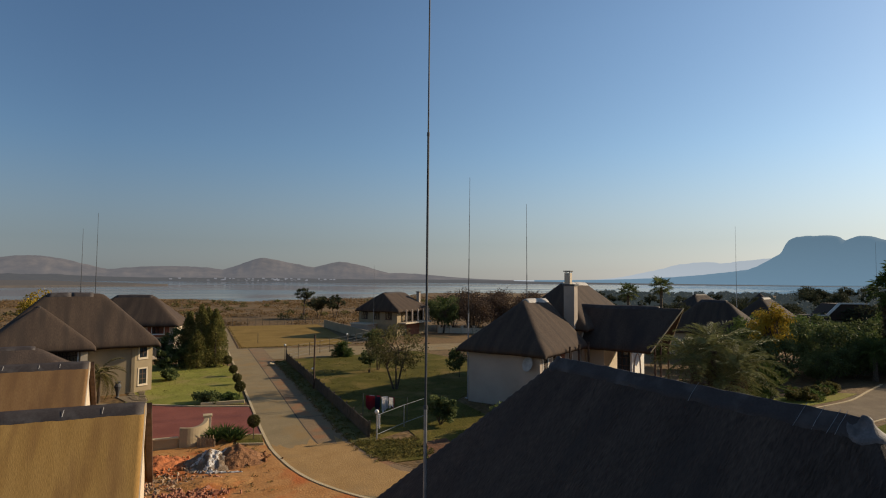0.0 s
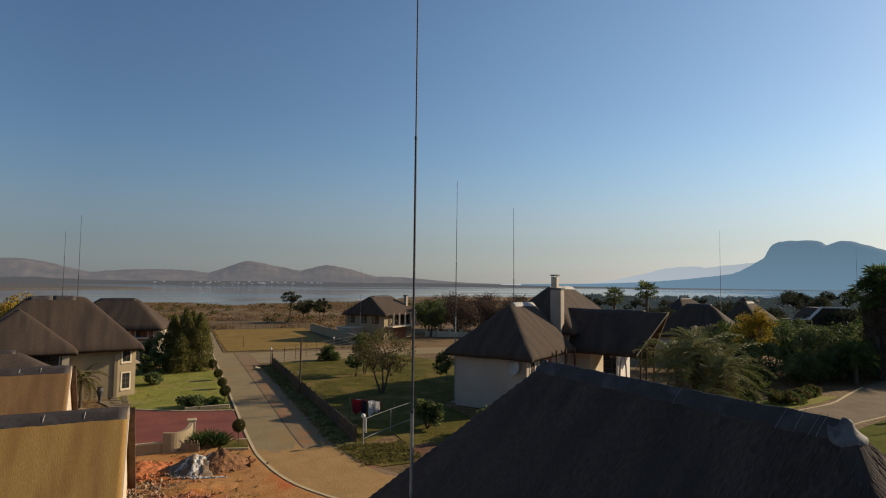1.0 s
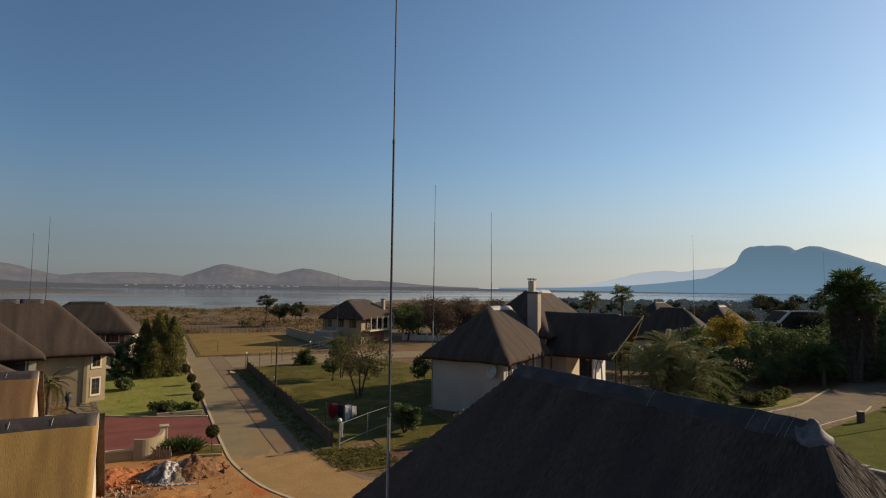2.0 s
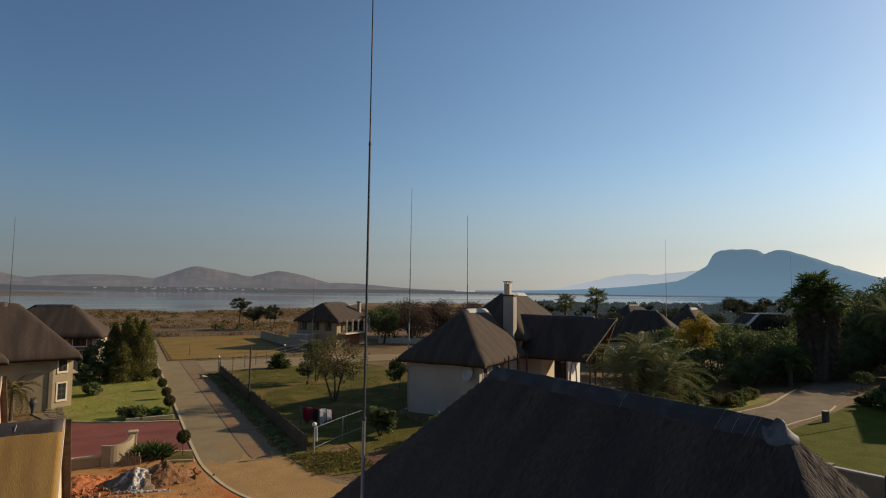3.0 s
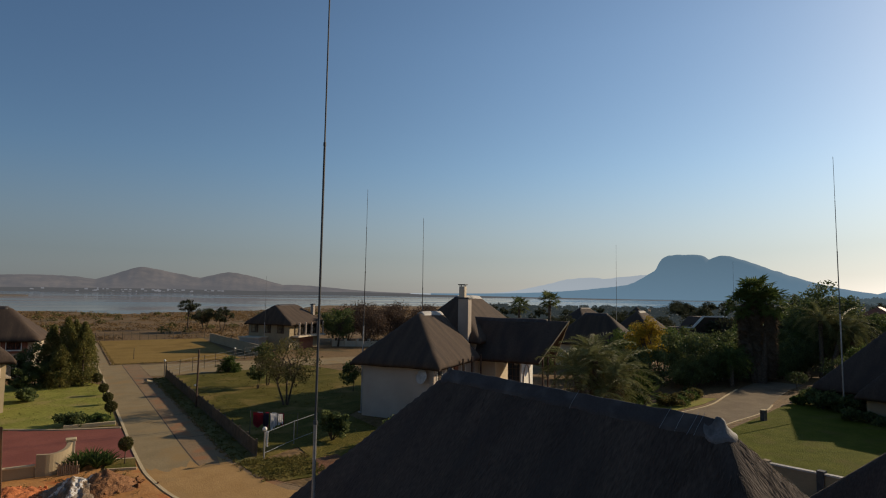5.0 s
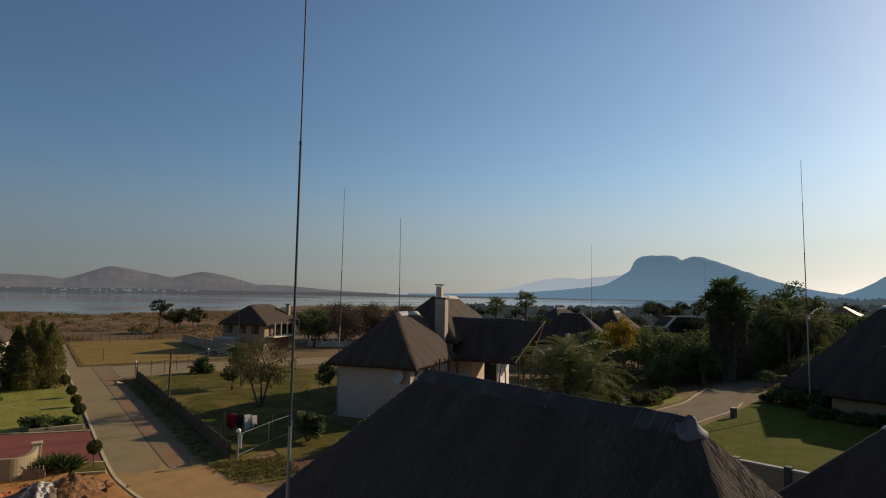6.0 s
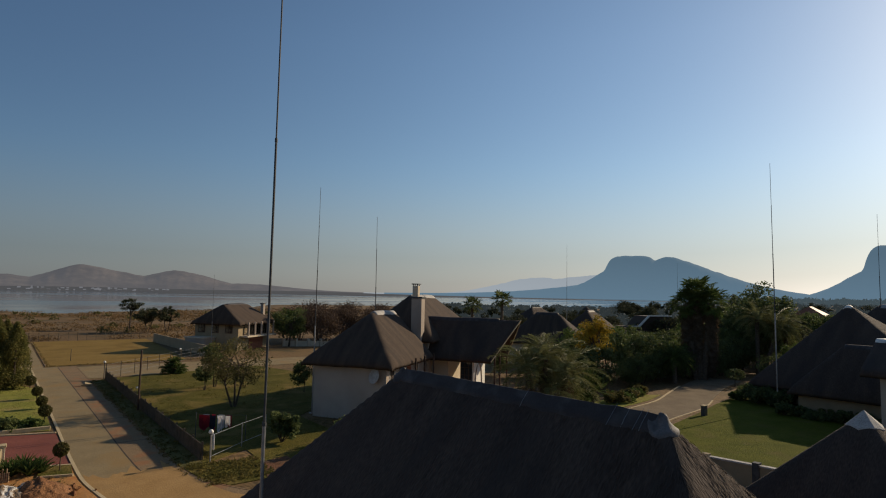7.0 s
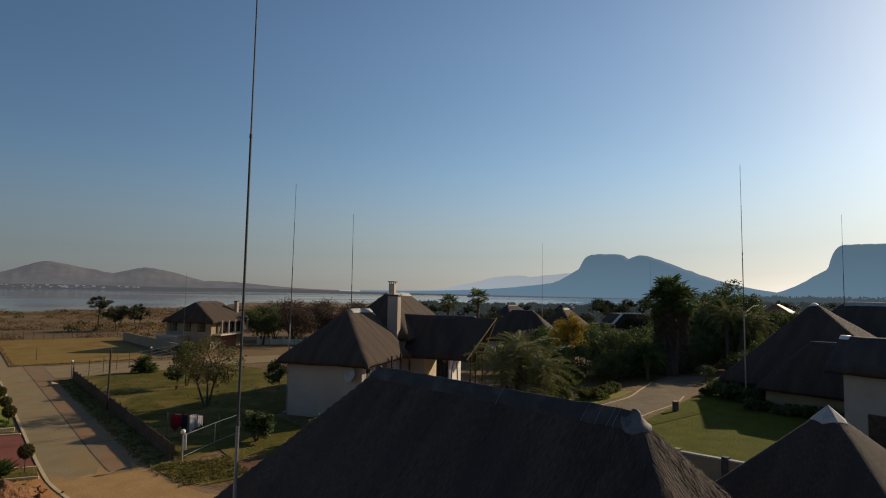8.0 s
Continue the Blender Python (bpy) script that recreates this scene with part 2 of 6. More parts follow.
# calm and ruffled bands on the lake
nt = WATER.node_tree
w_pos, w_map, w_noise, w_rough = (nt.nodes.new("ShaderNode" + k) for k in ("NewGeometry", "Mapping", "TexNoise", "MapRange"))
w_map.inputs["Scale"].default_value = (0.0035, 0.011, 1)
w_noise.inputs["Scale"].default_value, w_noise.inputs["Detail"].default_value = 1.0, 5.0
w_rough.inputs["From Min"].default_value, w_rough.inputs["From Max"].default_value = 0.4, 0.62
w_rough.inputs["To Min"].default_value, w_rough.inputs["To Max"].default_value = 0.02, 0.17
for a, b in ((w_pos.outputs["Position"], w_map.inputs[0]), (w_map.outputs[0], w_noise.inputs[0]), (w_noise.outputs["Fac"], w_rough.inputs[0]), (w_rough.outputs[0], nt.nodes["Principled BSDF"].inputs["Roughness"])):
    nt.links.new(a, b)
# the air's haze is mixed into each of these as a glow of its own
FAR_SHORE = painted_haze("hazed_shore_land", (0.056, 0.048, 0.036), (0.088, 0.076, 0.052), (0.098, 0.102, 0.112), 0.55, 60)
WOODS_MID = painted_haze("haze_mixed_woods", (0.030, 0.038, 0.022), (0.058, 0.062, 0.036), (0.062, 0.078, 0.084), 0.3, 25)
WOODS_FAR = painted_haze("hazy_woods", (0.030, 0.042, 0.024), (0.050, 0.060, 0.036), (0.085, 0.120, 0.140), 0.55, 40)
SPIT_LAND = painted_haze("hazed_tan_spit", (0.090, 0.066, 0.040), (0.130, 0.096, 0.058), (0.105, 0.098, 0.096), 0.45, 50)
HILL_MAT = painted_haze("hazy_hill", (0.066, 0.056, 0.048), (0.250, 0.200, 0.155), (0.150, 0.150, 0.163), 0.60, 90)
MESA_MAT = painted_haze("haze_blue_mountain", (0.036, 0.050, 0.054), (0.090, 0.104, 0.099), (0.140, 0.232, 0.318), 0.78, 150)
RANGE_MAT = painted_haze("haze_pale_range", (0.1, 0.12, 0.14), (0.12, 0.14, 0.16), (0.40, 0.45, 0.50), 0.93, 200)


# ---- building helpers ----
def mesh_of(name, data, mat):
    """data: a bmesh, or (vertices, faces) or (vertices, faces, uv per vertex)."""
    me = bpy.data.meshes.new(name)
    if isinstance(data, bmesh.types.BMesh):
        data.to_mesh(me)
        data.free()
    else:
        me.from_pydata([tuple(v) for v in data[0]], [], [tuple(f) for f in data[1]])
        if len(data) > 2:
            uv = me.uv_layers.new(name="UVMap")
            idx = np.zeros(len(me.loops), dtype=np.int32)
            me.loops.foreach_get("vertex_index", idx)
            uv.data.foreach_set("uv", np.asarray(data[2], dtype=np.float32)[idx].ravel())
        me.update()
    me.materials.append(mat)
    return me


def part(name, data, mat, parent=None, label="", smooth=False):
    """Links a bmesh or vertex and face lists as one mesh object under a thing or a part."""
    me = data if isinstance(data, bpy.types.Mesh) else mesh_of(name, data, mat)
    if smooth:
        for p in me.polygons:
            p.use_smooth = True
    ob = new(name, me)
    ob.parent = parent
    return tagged(ob, label)


def thing(name, label, category, at=(0, 0, 0), turn=0.0, group="", kind=""):
    ob = new(name)
    ob.empty_display_size = 0.3
    ob.matrix_basis = pose(*at, 0, 0, turn)
    return tagged(ob, label, category, group, kind)


def box(bm, x0, x1, y0, y1, z0, z1, bevel=0.0):
    vs = [bm.verts.new((x, y, z)) for z in (z0, z1) for x, y in ((x0, y0), (x1, y0), (x1, y1), (x0, y1))]
    fs = [bm.faces.new([vs[i] for i in f]) for f in ((3, 2, 1, 0), (4, 5, 6, 7), (0, 1, 5, 4), (1, 2, 6, 5), (2, 3, 7, 6), (3, 0, 4, 7))]
    if bevel:
        bmesh.ops.bevel(bm, geom=list({e for f in fs for e in f.edges}), offset=bevel, segments=1, affect="EDGES")
    return bm


def boxed(*a, bevel=0.0):
    return box(bmesh.new(), *a, bevel=bevel)


def tube(bm, pts, radii, seg=6):
    """A tapered tube along points."""
    rings = []
    pts = [Vector(p) for p in pts]
    for i, p in enumerate(pts):
        d = (pts[min(i + 1, len(pts) - 1)] - pts[max(i - 1, 0)]).normalized()
        a = d.orthogonal().normalized()
        b = d.cross(a)
        rings.append([bm.verts.new(p + radii[i] * (math.cos(2 * math.pi * k / seg) * a + math.sin(2 * math.pi * k / seg) * b)) for k in range(seg)])
    for r0, r1 in zip(rings, rings[1:]):
        best = min(range(seg), key=lambda s: (r0[0].co - r1[s].co).length)
        for k in range(seg):
            bm.faces.new((r0[k], r0[(k + 1) % seg], r1[(k + 1 + best) % seg], r1[(k + best) % seg]))
    bm.faces.new(rings[0][::-1])
    bm.faces.new(rings[-1])
    return bm


def tubed(pts, radii, seg=6):
    return tube(bmesh.new(), pts, radii, seg)


def slab(pts, z0, z1):
    """A flat piece over a polygon, with its edges."""
    bm = bmesh.new()
    a = [bm.verts.new((x, y, z1)) for x, y in pts]
    b = [bm.verts.new((x, y, z0)) for x, y in pts]
    bm.faces.new(a)
    bm.faces.new(b[::-1])
    for i in range(len(pts)):
        j = (i + 1) % len(pts)
        bm.faces.new((a[j], a[i], b[i], b[j]))
    bmesh.ops.recalc_face_normals(bm, faces=bm.faces[:])
    return bm


def ribbon(line, w0, w1, z0, z1):
    """A strip along a line of points, from w0 to w1 metres to its right."""
    line = [Vector((x, y)) for x, y in line]
    left, right = [], []
    for i, p in enumerate(line):
        d = (line[min(i + 1, len(line) - 1)] - line[max(i - 1, 0)]).normalized()
        nrm = Vector((d.y, -d.x))
        left.append(p + nrm * w0)
        right.append(p + nrm * w1)
    bm = bmesh.new()
    rows = [[bm.verts.new((q.x, q.y, z)) for q, z in ((l, z0), (l, z1), (r, z1), (r, z0))] for l, r in zip(left, right)]
    for a, b in zip(rows, rows[1:]):
        for k in range(3):
            bm.faces.new((a[k], b[k], b[k + 1], a[k + 1]))
    bm.faces.new(rows[0])
    bm.faces.new(rows[-1][::-1])
    bmesh.ops.recalc_face_normals(bm, faces=bm.faces[:])
    return bm


def curve_points(ctrl, per=8):
    """A smooth line through control points."""
    pts = [Vector(c) for c in ctrl]
    pts = [2 * pts[0] - pts[1], *pts, 2 * pts[-1] - pts[-2]]
    out = []
    for i in range(1, len(pts) - 2):
        for k in range(per):
            t = k / per
            p0, p1, p2, p3 = pts[i - 1 : i + 3]
            out.append(0.5 * (2 * p1 + (p2 - p0) * t + (2 * p0 - 5 * p1 + 4 * p2 - p3) * t * t + (3 * p1 - p0 - 3 * p2 + p3) * t**3))
    return out + [pts[-2]]


# ---- thatched roofs ----
class Thatch:
    """A thatched roof over a rectangle: hipped on the sides named in hips, gabled on the others."""

    def __init__(self, x0, x1, y0, y1, ze, slope, hips="xXyY", soft=6.0, sag=0.06, steep=(1, 1, 1, 1), prow=0.0):
        self.r, self.ze, self.slope, self.hips, self.soft, self.sag = (x0, x1, y0, y1), ze, slope, hips, soft, sag
        self.steep, self.prow = dict(zip("xXyY", steep)), prow

    def terms(self, x, y):
        x0, x1, y0, y1 = self.r
        out = []
        for key, d, along in (("x", x - x0, y), ("X", x1 - x, y), ("y", y - y0, x), ("Y", y1 - y, x)):
            if key in self.hips:
                out.append((d * self.steep[key], along))
        return out

    def height(self, x, y):
        d = [t[0] * self.slope for t in self.terms(x, y)]
        low = min(d)
        h = low - math.log(sum(math.exp(-self.soft * (v - low)) for v in d)) / self.soft
        edge = max(0.0, 1 - low / self.slope / 0.35)
        return self.ze + h - 0.16 * edge * edge + self.sag * noise.noise((x * 0.35, y * 0.35, self.ze))

    def build(self, step=0.3, thick=0.32):
        x0, x1, y0, y1 = self.r
        nx, ny = max(4, round((x1 - x0) / step)), max(4, round((y1 - y0) / step))
        verts, uvs, faces = [], [], []
        for layer in (0, 1):
            for j in range(ny + 1):
                for i in range(nx + 1):
                    x, y = x0 + (x1 - x0) * i / nx, y0 + (y1 - y0) * j / ny
                    dist, along = min(self.terms(x, y))
                    lead = -self.prow * max(0.0, 1 - (y - y0) / 4) * (1 - abs(2 * x - x0 - x1) / (x1 - x0))
                    verts.append((x, y + lead, self.height(x, y) - layer * thick + 0.015 * noise.noise((x * 7, y * 7, layer))))
                    uvs.append((along, dist * 1.4))
        w, full = nx + 1, (nx + 1) * (ny + 1)
        for j in range(ny):
            for i in range(nx):
                a = j * w + i
                faces.append((a, a + 1, a + w + 1, a + w))
                faces.append((full + a, full + a + w, full + a + w + 1, full + a + 1))
        rim = [i for i in range(nx)] + [j * w + nx for j in range(ny)] + [ny * w + i for i in range(nx, 0, -1)] + [j * w for j in range(ny, 0, -1)]
        for a, b in zip(rim, rim[1:] + rim[:1]):
            faces.append((b, a, full + a, full + b))
        return verts, faces, uvs

    def cap(self, a, b, wide=0.5, lift=0.05):
        """A mortar cap bent over the roof between two points of a ridge or hip."""
        a, b = Vector(a), Vector(b)
        d = (b - a).normalized()
        nrm = Vector((d.y, -d.x))
        n = max(2, round((b - a).length / 0.4))
        bm = bmesh.new()
        rows = []
        offs = (-1, -0.8, -0.4, 0, 0.4, 0.8, 1)
        for i in range(n + 1):
            p = a.lerp(b, i / n)
            row = []
            for k in offs:
                q = p + nrm * (k * wide * (1 + 0.08 * noise.noise((p.x * 2, p.y * 2, k))))
                z = self.height(q.x, q.y) + (lift + 0.05 * (1 - abs(k)) if abs(k) < 0.95 else -0.06)
                row.append(bm.verts.new((q.x, q.y, z)))
            rows.append(row)
        for r0, r1 in zip(rows, rows[1:]):
            for k in range(len(offs) - 1):
                bm.faces.new((r0[k], r0[k + 1], r1[k + 1], r1[k]))
        for row in (rows[0], rows[-1]):
            low = [bm.verts.new(v.co - Vector((0, 0, 0.15))) for v in row]
            for k in range(len(offs) - 1):
                bm.faces.new((row[k], row[k + 1], low[k + 1], low[k]))
        bmesh.ops.recalc_face_normals(bm, faces=bm.faces[:])
        return bm


def thatch_roof(parent, roof, mat, cap_mat=None, caps=(), wide=0.5, label="", step=0.3):
    ob = part("roof", roof.build(step), mat, parent, label, smooth=True)
    for a, b in caps:
        part("ridge_cap", roof.cap(a, b, wide), cap_mat, ob, smooth=True)
    return ob


def mortar_ridge(roof, y0, y1, wide):
    """A smooth mortar ridge with a sharp crest and an uneven lower edge, along y at x = 0."""
    offs = ((-1.0, -0.06), (-0.97, 0.05), (-0.7, 0.06), (-0.35, 0.075), (-0.12, 0.11), (-0.04, 0.14), (0.04, 0.14), (0.12, 0.11), (0.35, 0.075), (0.7, 0.06), (0.97, 0.05), (1.0, -0.06))
    n = round((y1 - y0) / 0.15)
    verts, faces = [], []
    for i in range(n + 1):
        y = y0 + (y1 - y0) * i / n
        for k, lift in offs:
            w = wide * (1 + 0.16 * noise.noise((y * 1.3, k > 0, 8)) + 0.08 * noise.noise((y * 4, k > 0, 2)))
            dent = 0.03 * noise.noise((y * 1.8, k * 2, 5))
            verts.append((k * w, y, roof.height(k * w, y) + lift + dent * (abs(k) < 0.95)))
    m = len(offs)
    for i in range(n):
        for k in range(m - 1):
            a = i * m + k
            faces.append((a, a + 1, a + m + 1, a + m))
    return verts, faces


def mortar_knob(roof, cx, cy):
    """The rounded end of a mortar ridge: a lipped crown over a flared skirt."""
    rings = ((0.0, 0.20), (0.06, 0.20), (0.11, 0.17), (0.13, 0.11), (0.17, 0.075), (0.26, 0.06), (0.36, 0.075), (0.38, 0.03), (0.37, -0.10))
    verts, faces, seg = [], [], 24
    for r, lift in rings:
        for k in range(seg):
            a = 2 * math.pi * k / seg
            q = r * (1 + 0.03 * noise.noise((math.cos(a), math.sin(a), r * 2)))
            x, y = cx + q * math.cos(a), cy + q * math.sin(a)
            verts.append((x, y, max(roof.height(x, y), roof.height(cx, cy) - 0.95 * r) + lift))
    for j in range(len(rings) - 1):
        for k in range(seg):
            a, b = j * seg + k, j * seg + (k + 1) % seg
            faces.append((a, b, b + seg, a + seg))
    return verts, faces


def straw_mesh(roof, region, count, seed):
    """Loose straw ends that lie down the slope in ragged clumps."""
    rng = np.random.default_rng(seed)
    x0, x1, y0, y1 = region
    verts, faces, uvs = [], [], []
    while len(faces) < count:
        x, y = float(rng.uniform(x0, x1)), float(rng.uniform(y0, y1))
        if noise.noise((x * 1.6, y * 1.6, 3)) + 0.3 * noise.noise((x * 6, y * 6, 9)) < -0.12:
            continue
        h = roof.height(x, y)
        down = -Vector((roof.height(x + 0.05, y) - h, roof.height(x, y + 0.05) - h)) / 0.05
        if down.length < 0.3:
            continue
        down.normalize()
        down = Vector((down.x - down.y * 0.25 * rng.normal(), down.y + down.x * 0.25 * rng.normal()))
        ln, w = float(rng.uniform(0.08, 0.26)), float(rng.uniform(0.006, 0.016))
        q = Vector((x, y)) + down * ln
        side = Vector((-down.y, down.x)) * w
        i, z1 = len(verts), roof.height(q.x, q.y) + float(rng.uniform(0.015, 0.055))
        verts += [(x - side.x, y - side.y, h + 0.004), (x + side.x, y + side.y, h + 0.004), (q.x + side.x * 0.6, q.y + side.y * 0.6, z1), (q.x - side.x * 0.6, q.y - side.y * 0.6, z1)]
        uvs += [(x * 3, y), (x * 3, y), (x * 3, y + 0.2), (x * 3, y + 0.2)]
        faces.append((i, i + 1, i + 2, i + 3))
    return verts, faces, uvs


def window(parent, x, y, z0, z1, w, face, frame_mat=None, bars=(1, 1), deep=0.1, fw=0.09, pane=None):
    """A framed window on a wall, seen from outside: face is the side that it looks to, x X y Y."""
    frame_mat, pane = frame_mat or TRIM_WHITE, pane or GLASS
    holder = part("window", bmesh.new(), frame_mat, parent)
    holder.matrix_basis = pose(x, y, 0, 0, 0, {"y": 0, "X": 90, "Y": 180, "x": -90}[face])
    h = w / 2
    bm = bmesh.new()
    box(bm, -h - fw, -h, -0.05, deep, z0 - fw, z1 + fw)
    box(bm, h, h + fw, -0.05, deep, z0 - fw, z1 + fw)
    box(bm, -h, h, -0.05, deep, z1, z1 + fw)
    box(bm, -h, h, -0.05, deep, z0 - fw, z0)
    part("window_frame", bm, frame_mat, holder)
    bm = bmesh.new()
    for i in range(1, bars[0] + 1):
        cx = -h + w * i / (bars[0] + 1)
        box(bm, cx - 0.03, cx + 0.03, -0.02, 0.03, z0, z1)
    for i in range(1, bars[1] + 1):
        cz = z0 + (z1 - z0) * i / (bars[1] + 1)
        box(bm, -h, h, -0.018, 0.028, cz - 0.03, cz + 0.03)
    part("glazing_bars", bm, WOOD_DARK, holder)
    part("pane", boxed(-h, h, 0.0, 0.02, z0, z1), pane, holder)
    part("window_sill", boxed(-h - 0.15, h + 0.15, -0.12, 0.0, z0 - fw - 0.06, z0 - fw, bevel=0.015), frame_mat, holder)
    return holder


def shell(parent, x0, x1, y0, y1, z1, mat, label="", z0=0.0, thick=0.25, name="wall"):
    """Four walls with thickness."""
    for a in ((x0, x1, y0, y0 + thick), (x0, x1, y1 - thick, y1), (x0, x0 + thick, y0 + thick, y1 - thick), (x1 - thick, x1, y0 + thick, y1 - thick)):
        part(name, boxed(*a, z0, z1), mat, parent, label)


# ---- land, lake and distance ----
SHORE = ((-60, 470), (-14, 400), (-2, 390), (5, 345), (12, 390), (18, 416), (21.5, 570), (45, 640), (58, 700), (66, 2600), (80, 4000), (180, 4000))


def shore_at(az):
    return float(np.interp(az, [s[0] for s in SHORE], [s[1] for s in SHORE])) + 9 * noise.noise((az * 0.6, 0, 5)) + 4 * noise.noise((az * 2.5, 0, 2))


def land_height(x, y):
    d, az = math.hypot(x, y), math.degrees(math.atan2(x, y))
    if az < -100:
        az = 180
    s = shore_at(az)
    z = 0.0
    if d > 170:
        z = 0.35 * noise.noise((x * 0.02, y * 0.02, 0)) * min(1, (d - 170) / 60) - 0.9 * min(1, max(0, (d - 170) / max(60, s - 170)))
    if d > s - 12:
        z = min(z, -1.5 + (s - d) * 0.12)
    return max(z, -6.0)


verts, faces = [], []
radii = [0, 15, 30, 60, 100, 150, 180, 200, 220, 240, 260, 280, 300, 315, 330, 340, 350, 360, 370, 380, 390, 400, 412, 426, 445, 470, 500, 540, 560, 580, 600, 630, 660, 700, 760, 900, 1200, 1700, 2400, 3200, 4200, 4900]
SPOKES = 360
for r in radii[1:]:
    for k in range(SPOKES):
        a = 2 * math.pi * k / SPOKES
        x, y = r * math.sin(a), r * math.cos(a)
        verts.append((x, y, land_height(x, y)))
verts.append((0, 0, 0))
for i in range(len(radii) - 2):
    for k in range(SPOKES):
        a, b = i * SPOKES + k, i * SPOKES + (k + 1) % SPOKES
        faces.append((a, a + SPOKES, b + SPOKES, b))
for k in range(SPOKES):
    faces.append((k, (k + 1) % SPOKES, len(verts) - 1))
tagged(part("ground", (verts, faces), GROUND, smooth=True), "dry brown winter veld running down to the lake", "ground", kind="structure")

bm = bmesh.new()
ring = [bm.verts.new((4400 * math.sin(radians(a)), 4400 * math.cos(radians(a)), -1.5)) for a in range(-60, 71, 5)]
ring += [bm.verts.new((200 * math.sin(radians(a)), 200 * math.cos(radians(a)), -1.5)) for a in range(70, -61, -5)]
bm.faces.new(ring[::-1])
bmesh.ops.recalc_face_normals(bm, faces=bm.faces[:])
tagged(part("water", bm, WATER), "calm pale lake reflecting the hazy sky", "lake", kind="structure")


def far_land(name, label, mat, dist, deep, az0, az1, lobes, rough, seed, base=-4.0, step=0.16, taper=0.0, foot=12.0):
    """A range of hills: lobes of (azimuth, rise in degrees, width left, width right, flatness of the top)."""
    rows = 17
    n = int((az1 - az0) / step)
    verts, faces = [], []
    for j in range(rows):
        f = j / (rows - 1)
        env = math.sin(math.pi * (0.08 + 0.84 * f)) ** 1.3 if j else 0.0
        d = dist + deep * (f - 0.5)
        for i in range(n + 1):
            az = az0 + (az1 - az0) * i / n
            rise = 0.0
            for a, el, wl, wr, flat in lobes:
                t = abs(az - a) / (wl if az < a else wr)
                rise = max(rise, el * math.exp(-(t**flat)))
            rise *= 1 + rough * (noise.noise((az * 0.9, f * 3, seed)) + 0.5 * noise.noise((az * 2.7, f * 6, seed + 3)))
            if 0 < j < rows - 1:
                rise += (0.22 * noise.noise((az * 1.6, f * 6, seed + 7)) + 0.10 * noise.noise((az * 6, f * 14, seed + 9))) * min(1.0, rise) * (0.25 if abs(f - 0.5) < 0.2 else 0.8)
            z = base + env * (d * math.tan(radians(max(0.0, rise))) + foot - base)
            if taper and az1 - az < taper:
                z = base + (z - base) * ((az1 - az) / taper) ** 1.5
            verts.append((d * math.sin(radians(az)), d * math.cos(radians(az)), z))
    for j in range(rows - 1):
        for i in range(n):
            a = j * (n + 1) + i
            faces.append((a, a + n + 1, a + n + 2, a + 1))
    return tagged(part(name, (verts, faces), mat, smooth=True), label, "hill", kind="structure")


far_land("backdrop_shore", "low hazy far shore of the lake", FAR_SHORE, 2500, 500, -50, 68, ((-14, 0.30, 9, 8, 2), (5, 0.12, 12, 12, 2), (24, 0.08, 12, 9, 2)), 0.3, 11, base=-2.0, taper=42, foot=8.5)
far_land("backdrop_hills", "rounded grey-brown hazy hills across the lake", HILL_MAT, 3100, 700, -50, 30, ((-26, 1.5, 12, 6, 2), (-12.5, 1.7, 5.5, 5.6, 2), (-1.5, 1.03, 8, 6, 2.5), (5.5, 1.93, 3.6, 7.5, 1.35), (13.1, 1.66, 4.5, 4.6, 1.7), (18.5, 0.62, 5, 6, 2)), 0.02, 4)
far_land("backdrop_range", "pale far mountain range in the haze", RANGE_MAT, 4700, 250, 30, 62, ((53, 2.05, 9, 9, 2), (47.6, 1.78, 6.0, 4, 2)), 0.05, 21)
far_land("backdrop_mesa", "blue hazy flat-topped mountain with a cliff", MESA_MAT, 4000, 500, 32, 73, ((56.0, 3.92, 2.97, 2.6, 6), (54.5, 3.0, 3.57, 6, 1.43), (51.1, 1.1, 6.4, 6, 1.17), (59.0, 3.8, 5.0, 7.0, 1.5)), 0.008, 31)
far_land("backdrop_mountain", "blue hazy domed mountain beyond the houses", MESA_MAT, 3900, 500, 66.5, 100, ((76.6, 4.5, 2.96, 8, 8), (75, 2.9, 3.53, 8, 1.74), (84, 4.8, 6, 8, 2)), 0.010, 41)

spit = [(r * math.sin(radians(a)), r * math.cos(radians(a))) for a, r in [(-40, 800), (-16, 900), (-10, 970), (-5, 1050), (-2.4, 1120), (-4.5, 1260), (-8, 1600), (-12, 2250), (-40, 2250)]]
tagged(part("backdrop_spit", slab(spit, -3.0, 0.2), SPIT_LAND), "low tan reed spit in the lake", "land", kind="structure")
rng = np.random.default_rng(77)
verts, faces = [], []
for _ in range(55):
    az, d = radians(rng.normal(7.0, 3.2)), 2270 + 60 * rng.random()
    w, h, i = 2.0 + 3 * rng.random(), 2.5 + 2.5 * rng.random(), len(verts)
    x, y, z = d * math.sin(az), d * math.cos(az), -1 + 11 * rng.random()
    verts += [(x + a * w, y + b * w, z + c * h) for c in (0, 1) for a, b in ((-1, -1), (1, -1), (1, 1), (-1, 1))]
    faces += [tuple(i + k for k in f) for f in ((4, 5, 6, 7), (0, 1, 5, 4), (1, 2, 6, 5), (2, 3, 7, 6), (3, 0, 4, 7))]
# the cottage walls carry the same emitted haze
tagged(part("far_cottages", (verts, faces), painted_haze("hazed_white_walls", (0.6, 0.58, 0.55), (0.7, 0.68, 0.65), (0.22, 0.22, 0.24), 0.62, 30)), "tiny white cottages along the far shore", "buildings", kind="stuff")

